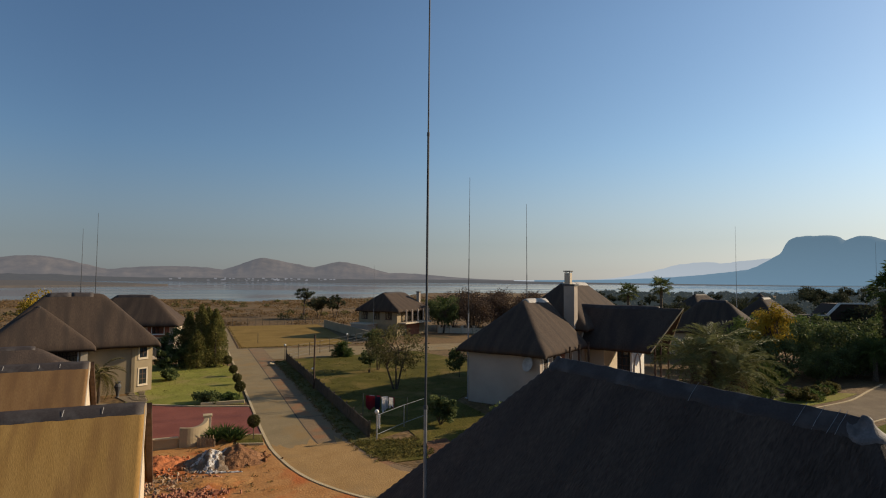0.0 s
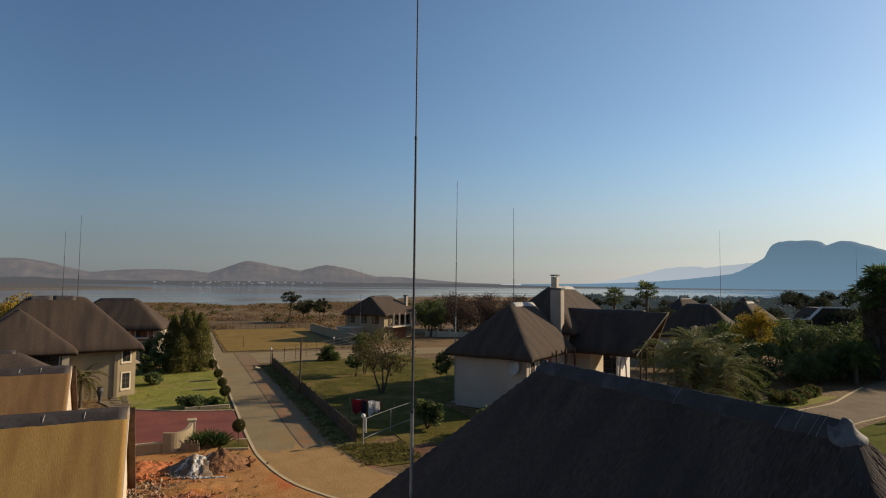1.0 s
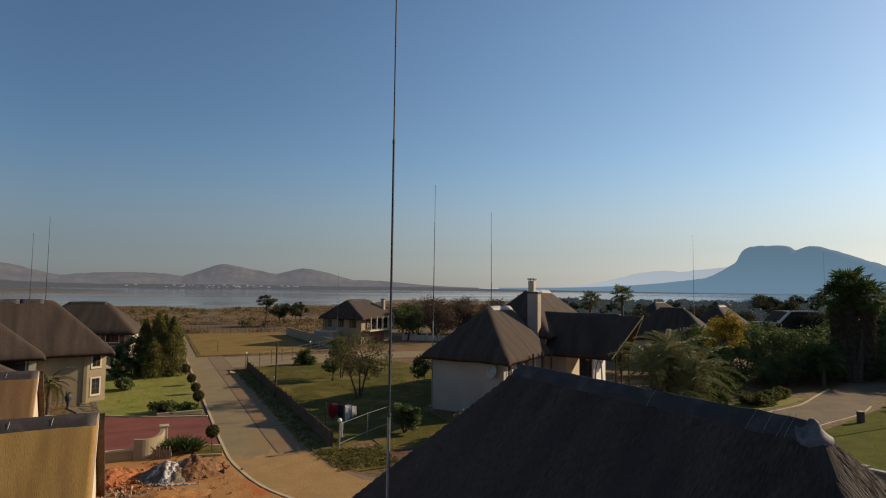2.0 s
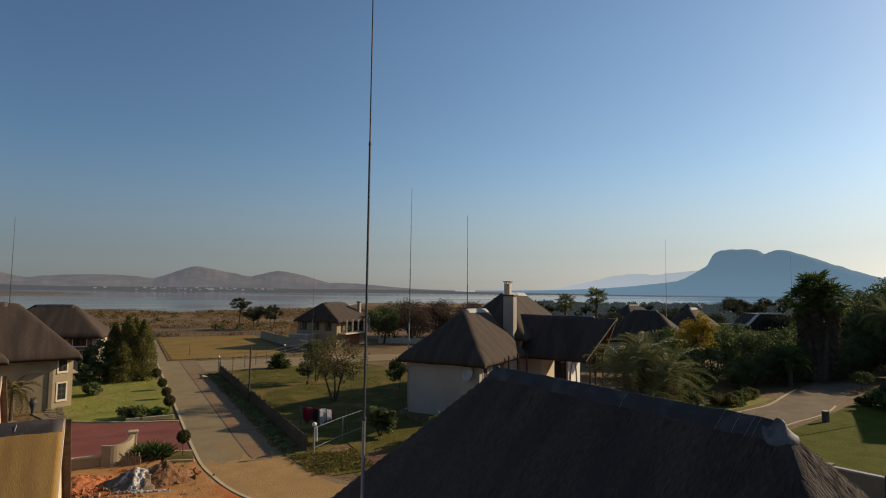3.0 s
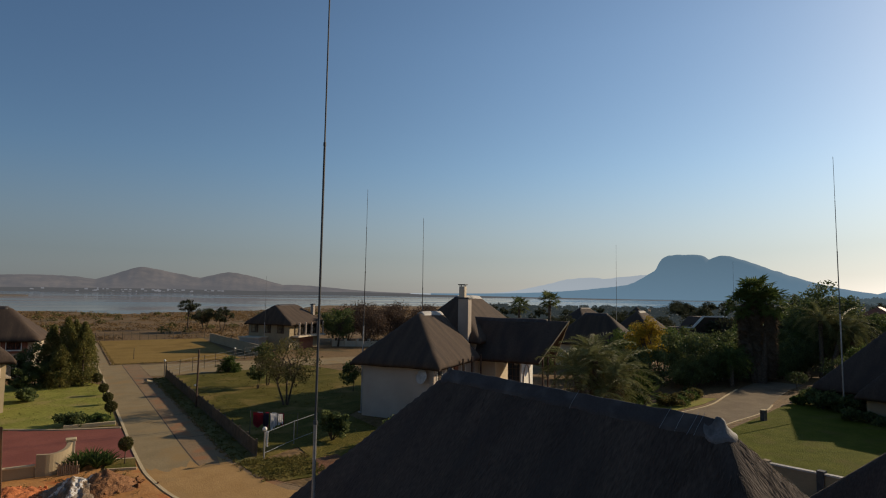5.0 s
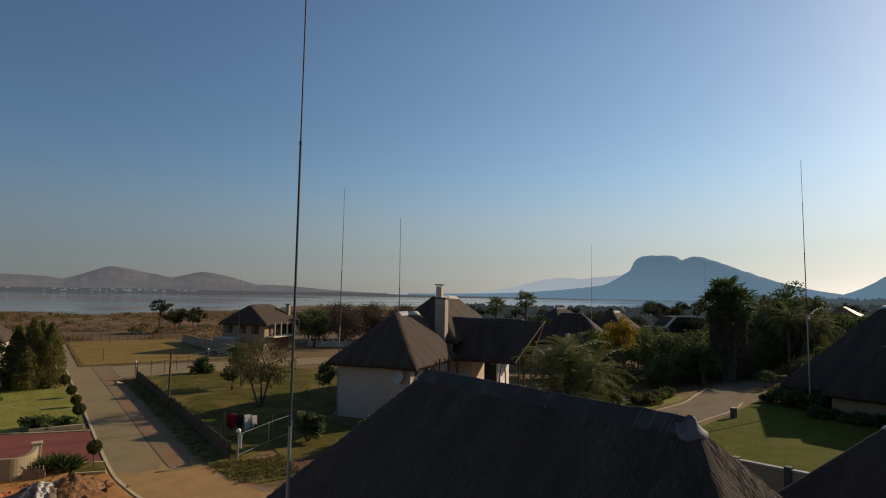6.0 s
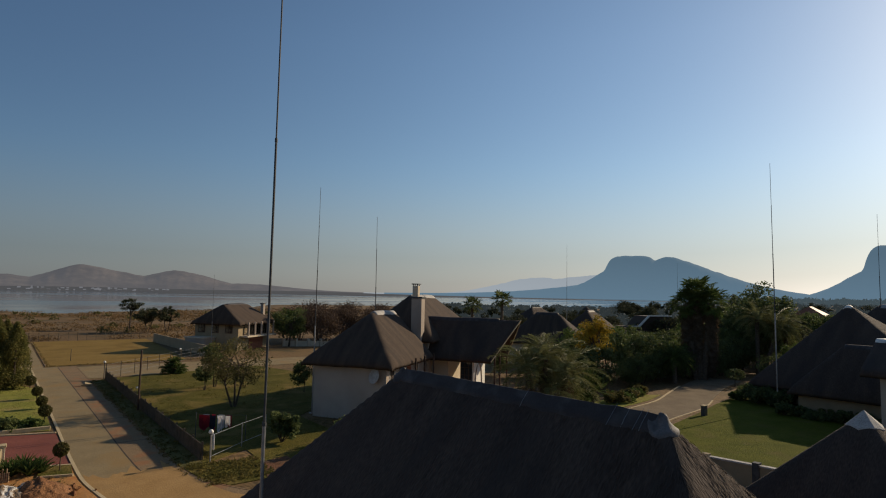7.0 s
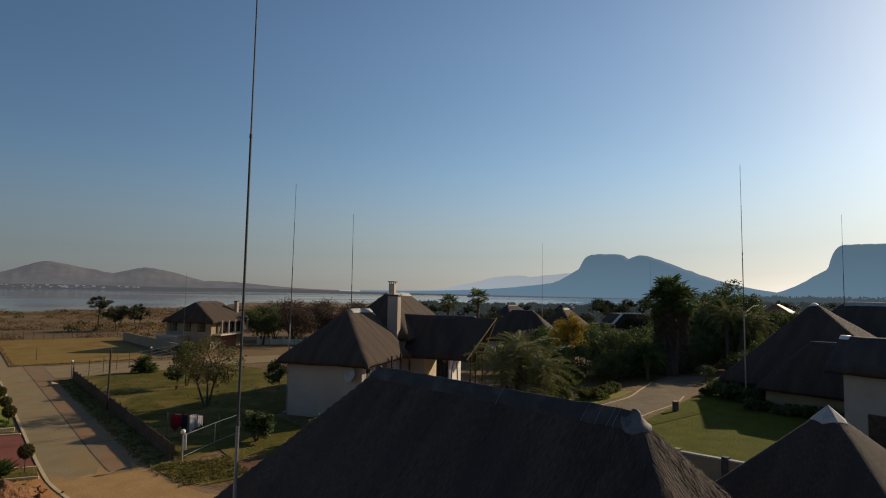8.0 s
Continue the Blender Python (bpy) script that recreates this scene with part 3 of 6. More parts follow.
# ---- streets and plots ----
road_line = curve_points([(7.7, 104), (7.7, 80), (7.7, 60), (7.7, 47), (8.0, 41), (9.4, 35.5), (13, 31), (20, 29), (34, 28)][::-1])
tagged(part("road", ribbon(road_line, -2.6, 0.55, -0.2, 0.03), ROAD), "sand-stained concrete street lane", "road", kind="structure")
tagged(part("road_shoulder", ribbon(road_line, 0.61, 2.85, -0.2, 0.03), ROAD_SIDE), "sandy paved shoulder beside the street", "road", kind="structure")
tagged(part("road_joint", ribbon(road_line, 0.53, 0.63, -0.2, 0.034), JOINT), "dark joint along the street", "road", kind="structure")
kerb = thing("kerb", "pale concrete kerb edging the street", "kerb", kind="structure")
part("kerb_stone", ribbon(road_line, -2.8, -2.6, -0.2, 0.09), KERB, kerb)
part("kerb_stone", ribbon(road_line[14:], 2.85, 2.97, -0.2, 0.045), ROAD_SIDE, kerb)
sand = [(12.0, 35.0), (11.0, 38.2)] + [(10.2 - 0.26 * k, 43.0 + 2.6 * noise.noise((k * 0.55, 1, 4)) + 1.2 * noise.noise((k * 1.7, 3, 4))) for k in range(20)] + [(5.25, 40.5), (5.6, 38.6), (6.5, 35.6), (8.2, 32.2), (11, 30.2), (14, 33)]
tagged(part("sand_wash", slab(sand, 0.0, 0.036), SAND), "orange sand washed over the bend of the street", "road", kind="structure")
for k in range(5):
    y = 41.6 + k * 9.7
    tagged(part("road_joint", boxed(8.32, 10.5, y, y + 0.09, 0.0, 0.034), JOINT), "dark joint across the shoulder", "road", kind="structure")
tagged(part("cross_street", slab([(10.2, 89), (60, 93.5), (60, 99), (10.2, 103), (5.1, 104), (5.1, 97), (10.2, 97)], -0.2, 0.026), ROAD), "sandy concrete side street", "road", kind="structure")
tagged(part("lane", slab([(2.4, 88), (5.1, 88), (5.1, 104.02), (6.5, 104.02), (6.7, 152), (2.4, 152)], -0.2, 0.024), ROAD), "narrow concrete lane beyond the junction", "road", kind="structure")
tagged(part("field", slab([(7.0, 105.4), (27, 106), (29, 143), (29.4, 153), (7.2, 153)], -0.2, 0.03), FIELD), "mown straw-coloured empty plot", "grass", kind="structure")
kerb = thing("kerb", "low kerb round the mown plot", "kerb", kind="structure")
part("kerb_stone", slab([(6.8, 104.9), (7.0, 105.4), (7.2, 153), (7.05, 153)], -0.2, 0.06), ROAD_SIDE, kerb)
tagged(part("verge", slab([(10.68, 42), (12.2, 42), (12.2, 88), (10.68, 86)], -0.2, 0.05), VERGE), "shaded grass verge between street and fence", "grass", kind="structure")
tagged(part("verge_corner", slab([(10.75, 42), (11.1, 39.4), (12.2, 36.6), (15.6, 36.6), (15.8, 41), (12.6, 42)], -0.2, 0.06), LAWN_GARDEN), "rough grass at the bend of the street", "grass", kind="structure")
tagged(part("bare_soil", slab([(14.6, 36.4), (17.4, 36.6), (17.6, 40.6), (15.4, 40.2)], -0.2, 0.075), SOIL_RED), "bare red-brown soil beside the house", "ground", kind="structure")
tagged(part("yard_grass", slab([(15.5, 36.4), (24, 37.5), (24, 45.3), (15.8, 44.1)], -0.2, 0.048), LAWN_GARDEN), "shaded rough grass beside the house", "grass", kind="structure")
tagged(part("garden_lawn", slab([(12.25, 42.05), (15.7, 44.1), (24, 45.2), (24, 53), (40, 68), (34, 92), (12.25, 88)], -0.2, 0.045), LAWN_GARDEN), "patchy green garden lawn with long shadows", "grass", kind="structure")
tagged(part("front_lawn", slab([(-6, 61.6), (4.4, 58.6), (4.6, 60), (4.7, 83), (3, 87.5), (-6, 89)], -0.2, 0.06), LAWN), "bright green front lawn", "grass", kind="structure")
tagged(part("driveway", slab([(-9, 63), (-4.2, 61.2), (0.5, 58.6), (4.75, 57.2), (5.0, 46.6), (1.2, 47.9), (-2.9, 48.2), (-12, 50)], -0.2, 0.04), PAVER_RED), "red brick-paved driveway", "driveway", kind="structure")
edge = thing("driveway_edge", "pale concrete edging round the red driveway", "kerb", kind="structure")
part("kerb_stone", ribbon(curve_points([(-9, 63.1), (-4.2, 61.3), (0.5, 58.7), (4.75, 57.3)], 5), -0.22, 0.0, -0.2, 0.12), KERB, edge)
part("kerb_stone", ribbon([(5.0, 46.5), (1.2, 47.8)], 0.0, 0.2, -0.2, 0.1), KERB, edge)
tagged(part("grass_patch", slab([(2.9, 44.5), (4.7, 43.9), (4.85, 46.3), (3.1, 46.7)], -0.2, 0.16), LAWN_GARDEN), "small grass patch at the foot of a clipped tree", "grass", kind="structure")
tagged(part("kerb_strip", ribbon([(4.75, 43.85), (2.9, 44.45)], 0.0, -0.14, -0.2, 0.2), KERB), "pale edging of the small grass patch", "kerb", kind="structure")
tagged(part("path", slab([(-7.2, 66.5), (-5.2, 66.4), (-4.0, 61.6), (-5.4, 62)], -0.2, 0.07), ROAD_RIGHT), "paved path beside the house", "path", kind="structure")

stone_path = thing("stepping_path", "grey stepping stones set beside the lawn", "path", kind="structure")
rng = np.random.default_rng(83)
for k in range(22):
    f, q = (k // 2) / 10, k % 2
    x, y = -5.1 - 0.9 * f + 0.75 * q + 0.1 * rng.normal(), 62.6 + 6.2 * f + 0.12 * rng.normal()
    w = 0.26 + 0.08 * rng.random()
    part("paving_stone", slab([(x - w, y - w * 0.8), (x + w * 0.9, y - w), (x + w, y + w * 0.7), (x - w * 0.8, y + w)], -0.1, 0.10 + 0.015 * rng.random()), ROAD_RIGHT, stone_path)

# building plot of bare earth, with a lumpy surface
verts, faces = [], []
NX, NY = 60, 64
heads = [(b - a).normalized() for a, b in zip(road_line, road_line[1:])]
edge = sorted((p.y - 2.8 * -h.x, p.x - 2.8 * h.y) for p, h in zip(road_line, heads))
edge_y, edge_x = [e[0] for e in edge], [e[1] for e in edge]
for j in range(NY + 1):
    for i in range(NX + 1):
        f, y = i / NX, 20 + 27 * j / NY
        left, right = -14.0, float(np.interp(y, edge_y, edge_x))
        x = left + (right - left) * f
        z = 0.05 + 0.06 * abs(noise.noise((x * 0.8, y * 0.8, 1))) + 0.02 * noise.noise((x * 2.4, y * 2.4, 3))
        verts.append((x, y, z if 0 < i < NX and 0 < j < NY else 0.045 if i else -0.1))
for j in range(NY):
    for i in range(NX):
        a = j * (NX + 1) + i
        faces.append((a, a + 1, a + NX + 2, a + NX + 1))
tagged(part("earth_plot", (verts, faces), DIRT, smooth=True), "bare orange earth of a building plot", "ground", kind="structure")

# right-hand drive and lawns
drive = curve_points([(36, 30.5), (46, 32.6), (54, 34.2), (62, 35.4), (70, 38.2), (79, 41.2), (87, 43)])
tagged(part("side_road", ribbon(drive, -3.0, 2.2, -0.2, 0.03), ROAD_RIGHT), "curving paved estate road", "road", kind="structure")
edge = thing("kerb", "pale kerb edging the curving road", "kerb", kind="structure")
part("kerb_stone", ribbon(drive[:38], -3.2, -3.0, -0.2, 0.1), KERB, edge)
part("kerb_stone", ribbon(drive[:30], 2.2, 2.36, -0.2, 0.09), KERB, edge)
tagged(part("right_lawn", slab([(39.2, 20.6), (44, 28.4), (52, 30.6), (60, 32.2), (66, 33.6), (75, 35), (74, 17), (60, 12), (39.6, 12)], -0.2, 0.05), LAWN_GREEN), "bright green clipped lawn", "grass", kind="structure")
tagged(part("verge_lawn", slab([(46, 36.6), (54, 38.3), (61, 39.2), (66, 40.6), (63, 42.6), (50, 42), (44, 40)], -0.2, 0.05), LAWN), "strip of lawn along the curving road", "grass", kind="structure")
tagged(part("bare_yard", slab([(38, 33), (50, 36), (52, 44), (46, 50), (36, 42)], -0.2, 0.04), DIRT), "sandy yard under the palm", "ground", kind="structure")

# ---- the nearest thatched house, its ridge running along the street ----
house = thing("thatched_house", "large dark thatched hip-roofed house beside a mast", "house", (12.95, 13.4, 0), 3.2)
roof = Thatch(-5.7, 5.7, -11.2, 11.05, 2.47, 1.15, soft=11.0)
top = thatch_roof(house, roof, THATCH, step=0.2)
for y0, y1 in ((-5.5, -1.9), (-1.9, 1.9), (1.9, 5.3)):
    part("ridge_cap", mortar_ridge(roof, y0, y1, 0.31), CAP_DARK, top, "dark mortar ridge with a sharp crest", smooth=True)
part("end_cap", mortar_knob(roof, 0, -5.45), CAP_GREY, top, "pale weathered end cap", smooth=True)
part("end_cap", mortar_knob(roof, 0, 5.15), CAP_DARK, top, "dark end cap", smooth=True)
part("straw", straw_mesh(roof, (-5.6, 5.6, -11.1, -4.6), 9000, 61), THATCH, top)
part("straw", straw_mesh(roof, (-5.6, 0.2, -6, 11), 900, 62), THATCH, top)
shell(house, -4.7, 4.7, -10.2, 10.2, 2.9, PLASTER_CREAM)
# wire ties over the ridge
for k, y in enumerate((-5.1, -4.95, -4.6, -4.2, -1.2)):
    part("wire_tie", tubed([(-0.32 - 0.05 * (k % 2), y + 0.14, roof.height(-0.4, y) + 0.1), (-0.25, y + 0.08, roof.height(-0.25, y) + 0.13), (-0.04, y, roof.height(0, y) + 0.22)], [0.0045] * 3, 4), STEEL, top)

# ---- white house with a chimney and a long wing ----
house = thing("thatched_house", "white plastered thatched house with a tall chimney", "house", (29.0, 44.6, 0), 32.5)
roof = Thatch(0, 10.6, 0, 9.6, 5.45, 0.97, "xyY", steep=(0.9, 1, 1, 1))
top = thatch_roof(house, roof, THATCH_WARM, CAP_PALE, [((5.6, 4.8), (8.0, 4.8)), ((8.02, 4.8), (10.55, 4.8))], 0.5, step=0.22)
shell(house, 0.95, 9.9, 0.95, 8.7, 5.75, PLASTER_WHITE)
for x, w in ((2.2, 1.0), (4.2, 0.9), (8.2, 0.8)):
    window(house, x, 0.95, 3.2, 4.9, w, "y", bars=(1, 1), deep=0.08)
part("door", boxed(5.7, 6.7, 0.88, 0.95, 2.9, 5.0), WOOD_RED, house, "red painted door")
part("balcony", boxed(5.0, 10.4, -0.4, 0.95, 2.7, 2.9), PLASTER_WHITE, house)
for x in (5.2, 7.6, 10.2):
    part("porch_post", tubed([(x, -0.25, 0), (x, -0.25, 5.6)], [0.11, 0.1], 7), WOOD_DARK, house)
dish = part("satellite_dish", tubed([(0.45, 2.0, 4.25), (0.55, 1.96, 4.22), (0.72, 1.9, 4.16)], [0.68, 0.58, 0.12], 18), CAP_PALE, house, "round grey satellite dish")
part("dish_arm", tubed([(0.72, 1.9, 4.1), (0.95, 1.9, 3.7)], [0.03, 0.03], 5), STEEL_DARK, dish)
wing = Thatch(12.2, 19.8, -6.0, 6.5, 5.1, 1.12, "xX", prow=2.4)
wing_roof = thatch_roof(house, wing, THATCH, CAP_DARK, [((16.0, -6.0), (16.0, 3.9))], 0.4, step=0.3)
for sx in (-1, 1):
    part("barge_board", tubed([(16.0, -8.46, 9.2), (16.0 + sx * 3.85, -6.06, 4.8)], [0.06, 0.06], 4), KERB, house)
shell(house, 13.9, 19.0, -0.6, 6.2, 5.5, PLASTER_CREAM)
part("porch_wall", boxed(14.4, 19.0, -3.5, -3.3, 0, 4.9), TRIM_WHITE, house)
window(house, 14.6, -2.6, 0.4, 4.6, 1.3, "x", WOOD_DARK, bars=(2, 4), deep=0.08)
part("arched_recess", tubed([(14.9 + 1.3 * (1 - math.cos(a)), -3.56, 0.2 + 3.9 * math.sin(a) ** 0.5) for a in [math.pi * k / 24 for k in range(1, 24)]], [0.06] * 23, 6), PLASTER_WHITE, house)
for x, y in ((13.2, -6.2), (13.9, -6.6), (18.8, -6.2)):
    part("porch_post", tubed([(x, y, 0), (x, y, wing.height(x, -5.8) - 0.2)], [0.11, 0.09], 7), WOOD_DARK, house)
back = Thatch(11.5, 29, 0.4, 10.2, 7.05, 0.98)
thatch_roof(house, back, THATCH_WARM, CAP_PALE, [((16.4, 5.3), (20.2, 5.3)), ((20.22, 5.3), (24.0, 5.3))], 0.5)
shell(house, 12.6, 28.0, 1.4, 9.2, 7.3, PLASTER_WHITE)
chim = part("chimney", boxed(11.2, 12.25, 1.7, 2.9, 0, 11.45, bevel=0.03), PLASTER_WHITE, house)
part("chimney_cap", boxed(11.1, 12.35, 1.6, 3.0, 11.45, 11.62), STEEL_DARK, chim)
chim = part("chimney", boxed(16.2, 16.9, 4.2, 4.9, 9, 12.9, bevel=0.03), PLASTER_CREAM, house)
for dx, dy in ((0.08, 0.08), (0.62, 0.08), (0.08, 0.62), (0.62, 0.62)):
    part("cap_leg", boxed(16.16 + dx, 16.24 + dx, 4.16 + dy, 4.24 + dy, 12.9, 13.06), STEEL_DARK, chim)
part("chimney_cap", boxed(16.1, 17.0, 4.1, 5.0, 13.06, 13.18), STEEL_DARK, chim)

# ---- taupe two-storey thatched house by the lawn ----
house = thing("thatched_house", "taupe two-storey house under a brown thatched hip roof", "house", (-5.76, 68.3, 0), 11)
roof = Thatch(-13.0, 2.3, -0.9, 9.5, 5.25, 0.98)
thatch_roof(house, roof, THATCH_WARM, CAP_DARK, [((-7.8, 4.3), (-5.7, 4.3)), ((-5.68, 4.3), (-3.7, 4.3))], 0.5, step=0.25)
front = Thatch(-13.2, -3.6, -1.9, 8.0, 5.25, 0.82)
thatch_roof(house, front, THATCH_WARM, CAP_DARK, [((-8.6, 2.7), (-8.2, 4.0))], 0.35, step=0.25)
shell(house, -11, 0, 0, 8.5, 5.55, PLASTER_GREY)
part("wall", boxed(-12.3, -4.4, -0.95, 0.0, 0, 5.5), PLASTER_GREY, house)
part("corner_pillar", boxed(-4.85, -4.25, -1.1, -0.5, 0, 5.45), PLASTER_CREAM, house)
part("bay", slab([(0.0, -0.1), (1.75, 0.75), (1.75, 3.0), (-0.3, 3.0), (-0.3, -0.1)], 0, 5.45), PLASTER_GREY, house)
for z0 in (0.75, 3.5):
    w = window(house, 0.0, 0.0, z0 + 0.1, z0 + 1.65, 0.8, "y", PLASTER_CREAM, bars=(1, 2), deep=0.05, fw=0.15)
    w.matrix_basis = pose(0.80, 0.288, 0, 0, 0, 25.9)
window(house, -6.4, -0.95, 3.6, 5.0, 2.6, "y", bars=(2, 1), deep=0.06)
part("balcony", boxed(0.02, 2.5, 3.02, 5.2, 2.95, 3.1), PLASTER_CREAM, house)
rail = part("balcony_railing", bmesh.new(), STEEL_DARK, house)
for k in range(9):
    part("baluster", boxed(2.4, 2.43, 3.03 + k * 0.265, 3.06 + k * 0.265, 3.1, 4.0), STEEL_DARK, rail)
part("handrail", boxed(2.38, 2.45, 3.0, 5.2, 4.0, 4.05), STEEL_DARK, rail)
low = Thatch(-15.5, -4.4, -10.6, -2.6, 3.3, 0.68)
thatch_roof(house, low, THATCH, CAP_DARK, [((-11.5, -6.6), (-8.4, -6.6))], 0.5)
shell(house, -14.6, -5.2, -9.8, -3.2, 3.5, PLASTER_GREY)
# urn and thin aerials along the ridge
for k in range(8):
    x = -7.4 + k * 0.48
    part("ridge_spike", tubed([(x, 4.3, roof.height(x, 4.3)), (x + 0.03, 4.3, roof.height(x, 4.3) + 0.5)], [0.02, 0.01], 4), STEEL, house)

house = thing("thatched_house", "brown thatched house with a timber gable window", "house", (-6.6, 99.2, 0), -8)
roof = Thatch(-9.0, 4.9, -4.4, 4.4, 5.2, 0.95)
thatch_roof(house, roof, THATCH_WARM, CAP_DARK, [((-4.6, 0), (0.4, 0))], 0.5)
shell(house, -8.2, 4.1, -3.6, 3.6, 5.5, PLASTER_CREAM)
part("timber_wall", boxed(0.6, 3.5, -3.72, -3.6, 3.2, 5.3), WOOD_RED, house)
window(house, 2.0, -3.72, 3.7, 5.0, 1.6, "y", bars=(3, 1), deep=0.06)
part("timber_post", tubed([(-1.2, -3.9, 0), (-1.2, -3.9, 5.3)], [0.12, 0.1]), WOOD_DARK, house)

# ---- houses with golden thatch beside the building plot ----
def golden_house(at, turn, length, half, ze, slope, label, straw):
    house = thing("thatched_house", label, "house", at, turn, group="golden thatched houses")
    roof = Thatch(-length, 0.0, -half, half, ze, slope, "yY", soft=9, sag=0.035)
    top = thatch_roof(house, roof, straw, CAP_DARK, [((-length + 0.02, 0), (-length * 0.5, 0)), ((-length * 0.5 + 0.02, 0), (-0.02, 0))], 0.5, "smooth thatch with a dark cap", step=0.2)
    shell(house, -length + 1.0, -0.09, -half + 0.8, half - 0.8, ze + 0.5, PLASTER_CREAM)
    bm = bmesh.new()
    zt = ze + half * slope - 0.45
    a = [bm.verts.new((x, y, z)) for x in (-0.35, -0.085) for y, z in ((-half + 0.8, ze + 0.45), (half - 0.8, ze + 0.45), (0, zt))]
    for f in ((0, 1, 2), (5, 4, 3), (0, 3, 4, 1), (1, 4, 5, 2), (2, 5, 3, 0)):
        bm.faces.new([a[i] for i in f])
    part("gable", bm, PLASTER_CREAM, house)
    for s in (-1, 1):
        bm = bmesh.new()
        pts = [(0, roof.height(-0.1, 0) + 0.02), (s * half, roof.height(-0.1, s * half) - 0.02)]
        vs = [bm.verts.new((x, y, z + dz)) for x in (0.0, 0.26 if s > 0 else 0.05) for (y, z), dz in ((pts[0], 0.02), (pts[1], 0.05), (pts[1], -0.36), (pts[0], -0.42))]
        for f in ((0, 1, 2, 3), (7, 6, 5, 4), (0, 4, 5, 1), (1, 5, 6, 2), (2, 6, 7, 3), (3, 7, 4, 0)):
            bm.faces.new([vs[i] for i in f])
        part("barge_board", bm, WOOD_DARK if s > 0 else PLASTER_CREAM, house)
    for k in range(5):
        x = -1.6 - k * length / 9 - 0.3 * math.sin(k * 4)
        part("wire_tie", tubed([(x, -0.4, roof.height(x, -0.4) + 0.08), (x + 0.04, -0.2, roof.height(x, -0.2) + 0.14)], [0.008, 0.008], 4), TRIM_WHITE, top)
    return house


golden_house((-1.95, 28.8, 0), 1.5, 15, 4.7, 2.05, 0.95, "near golden thatched house with a dark ridge cap", THATCH_NEW)
golden_house((-6.35, 44.2, 0), 4, 12, 4.5, 2.2, 0.95, "tan thatched house beyond the golden one", THATCH_TAN)

# ---- pale two-storey house across the cross street ----
house = thing("thatched_house", "grey two-storey thatched house with a columned balcony", "house", (38.7, 114.9, 0), 36)
roof = Thatch(-0.2, 12.4, -0.2, 11.4, 5.5, 0.64, steep=(2.6, 2.6, 1, 1))
thatch_roof(house, roof, THATCH_WARM, CAP_DARK, [((3.0, 5.6), (9.2, 5.6))], 0.5)
shell(house, 3.0, 11.6, 0.8, 11.0, 5.8, PLASTER_GREY)
part("wall", boxed(0.8, 3.0, 0.8, 11.0, 0, 5.8), PLASTER_GREY, house)
for y in (3.0, 6.2, 9.4):
    window(house, 0.8, y, 3.5, 5.1, 1.5, "x", WOOD_DARK, bars=(1, 1), deep=0.06)
for x in (2.2, 4.4, 6.6, 8.8, 11.0):
    part("balcony_column", tubed([(x, -0.6, 2.9), (x, -0.6, 5.6)], [0.2, 0.17], 8), PLASTER_WHITE, house)
for x in (3.2, 5.4, 7.6, 9.8):
    window(house, x, 0.8, 3.1, 5.1, 1.3, "y", WOOD_DARK, bars=(1, 0), deep=0.06)
part("balcony", boxed(1.4, 11.6, -1.0, 0.8, 2.6, 2.9, bevel=0.03), PLASTER_CREAM, house)
part("garage_door", boxed(4.4, 9.2, 0.7, 0.8, 0, 2.3), WOOD_RED, house)
part("flat_roof", boxed(-2.4, 0.8, 6, 11, 2.4, 2.6), PLASTER_CREAM, house)
part("wall", boxed(-2.2, 0.8, 6.2, 10.8, 0, 2.4), PLASTER_WHITE, house)
chim = part("chimney", boxed(10.9, 11.6, 2.0, 2.7, 4.5, 9.1, bevel=0.03), PLASTER_WHITE, house)
part("chimney_cap", boxed(10.8, 11.7, 1.9, 2.8, 9.1, 9.3), STEEL_DARK, chim)
wall = thing("garden_wall", "grey plastered garden wall beside the mown plot", "wall")
for k in range(7):
    t0, t1 = k / 7, (k + 1) / 7
    a, b = Vector((29.4, 144)).lerp(Vector((31.2, 109)), t0), Vector((29.4, 144)).lerp(Vector((31.2, 109)), t1)
    part("wall_panel", ribbon([a, b], 0, 0.22, -0.1, 1.9), PLASTER_GREY, wall)

wall = thing("garden_wall", "low pale wall with square piers by the grey house", "wall")
for k in range(5):
    x, y = 50.6 + 2.3 * k, 121.2 - 1.25 * k
    part("pier", boxed(x - 0.25, x + 0.25, y - 0.25, y + 0.25, -0.1, 1.7, bevel=0.02), PLASTER_CREAM, wall)
    if k < 4:
        part("wall_panel", ribbon([(x + 0.25, y - 0.13), (x + 2.05, y - 1.11)], -0.1, 0.1, -0.1, 1.2), PLASTER_CREAM, wall)

# ---- big thatched house beyond the clipped lawn ----
house = thing("thatched_house", "very tall dark thatched house behind a clipped lawn", "house", (80.5, 24.8, 0), 0)
roof = Thatch(-9.0, 9.0, -12.4, 7.8, 2.35, 1.045, steep=(1, 1, 0.72, 1.15))
top = thatch_roof(house, roof, THATCH, TRIM_WHITE, [((-0.5, 0.0), (0.5, 0.0))], 0.5)
shell(house, -6.6, 7.8, -6.4, 6.4, 2.9, PLASTER_GREY)
for y in (-3.6, 0.4, 3.8):
    window(house, -6.6, y, 0.9, 2.1, 1.6, "x", WOOD_DARK, bars=(2, 1), deep=0.06)
for y in (-5.8, -1.6, 2.4):
    part("porch_post", tubed([(-8.2, y, 0), (-8.2, y, 2.6)], [0.11, 0.1], 7), WOOD_DARK, house)
rear = Thatch(11.2, 27.1, -30.7, 10.1, 3.3, 1.06)
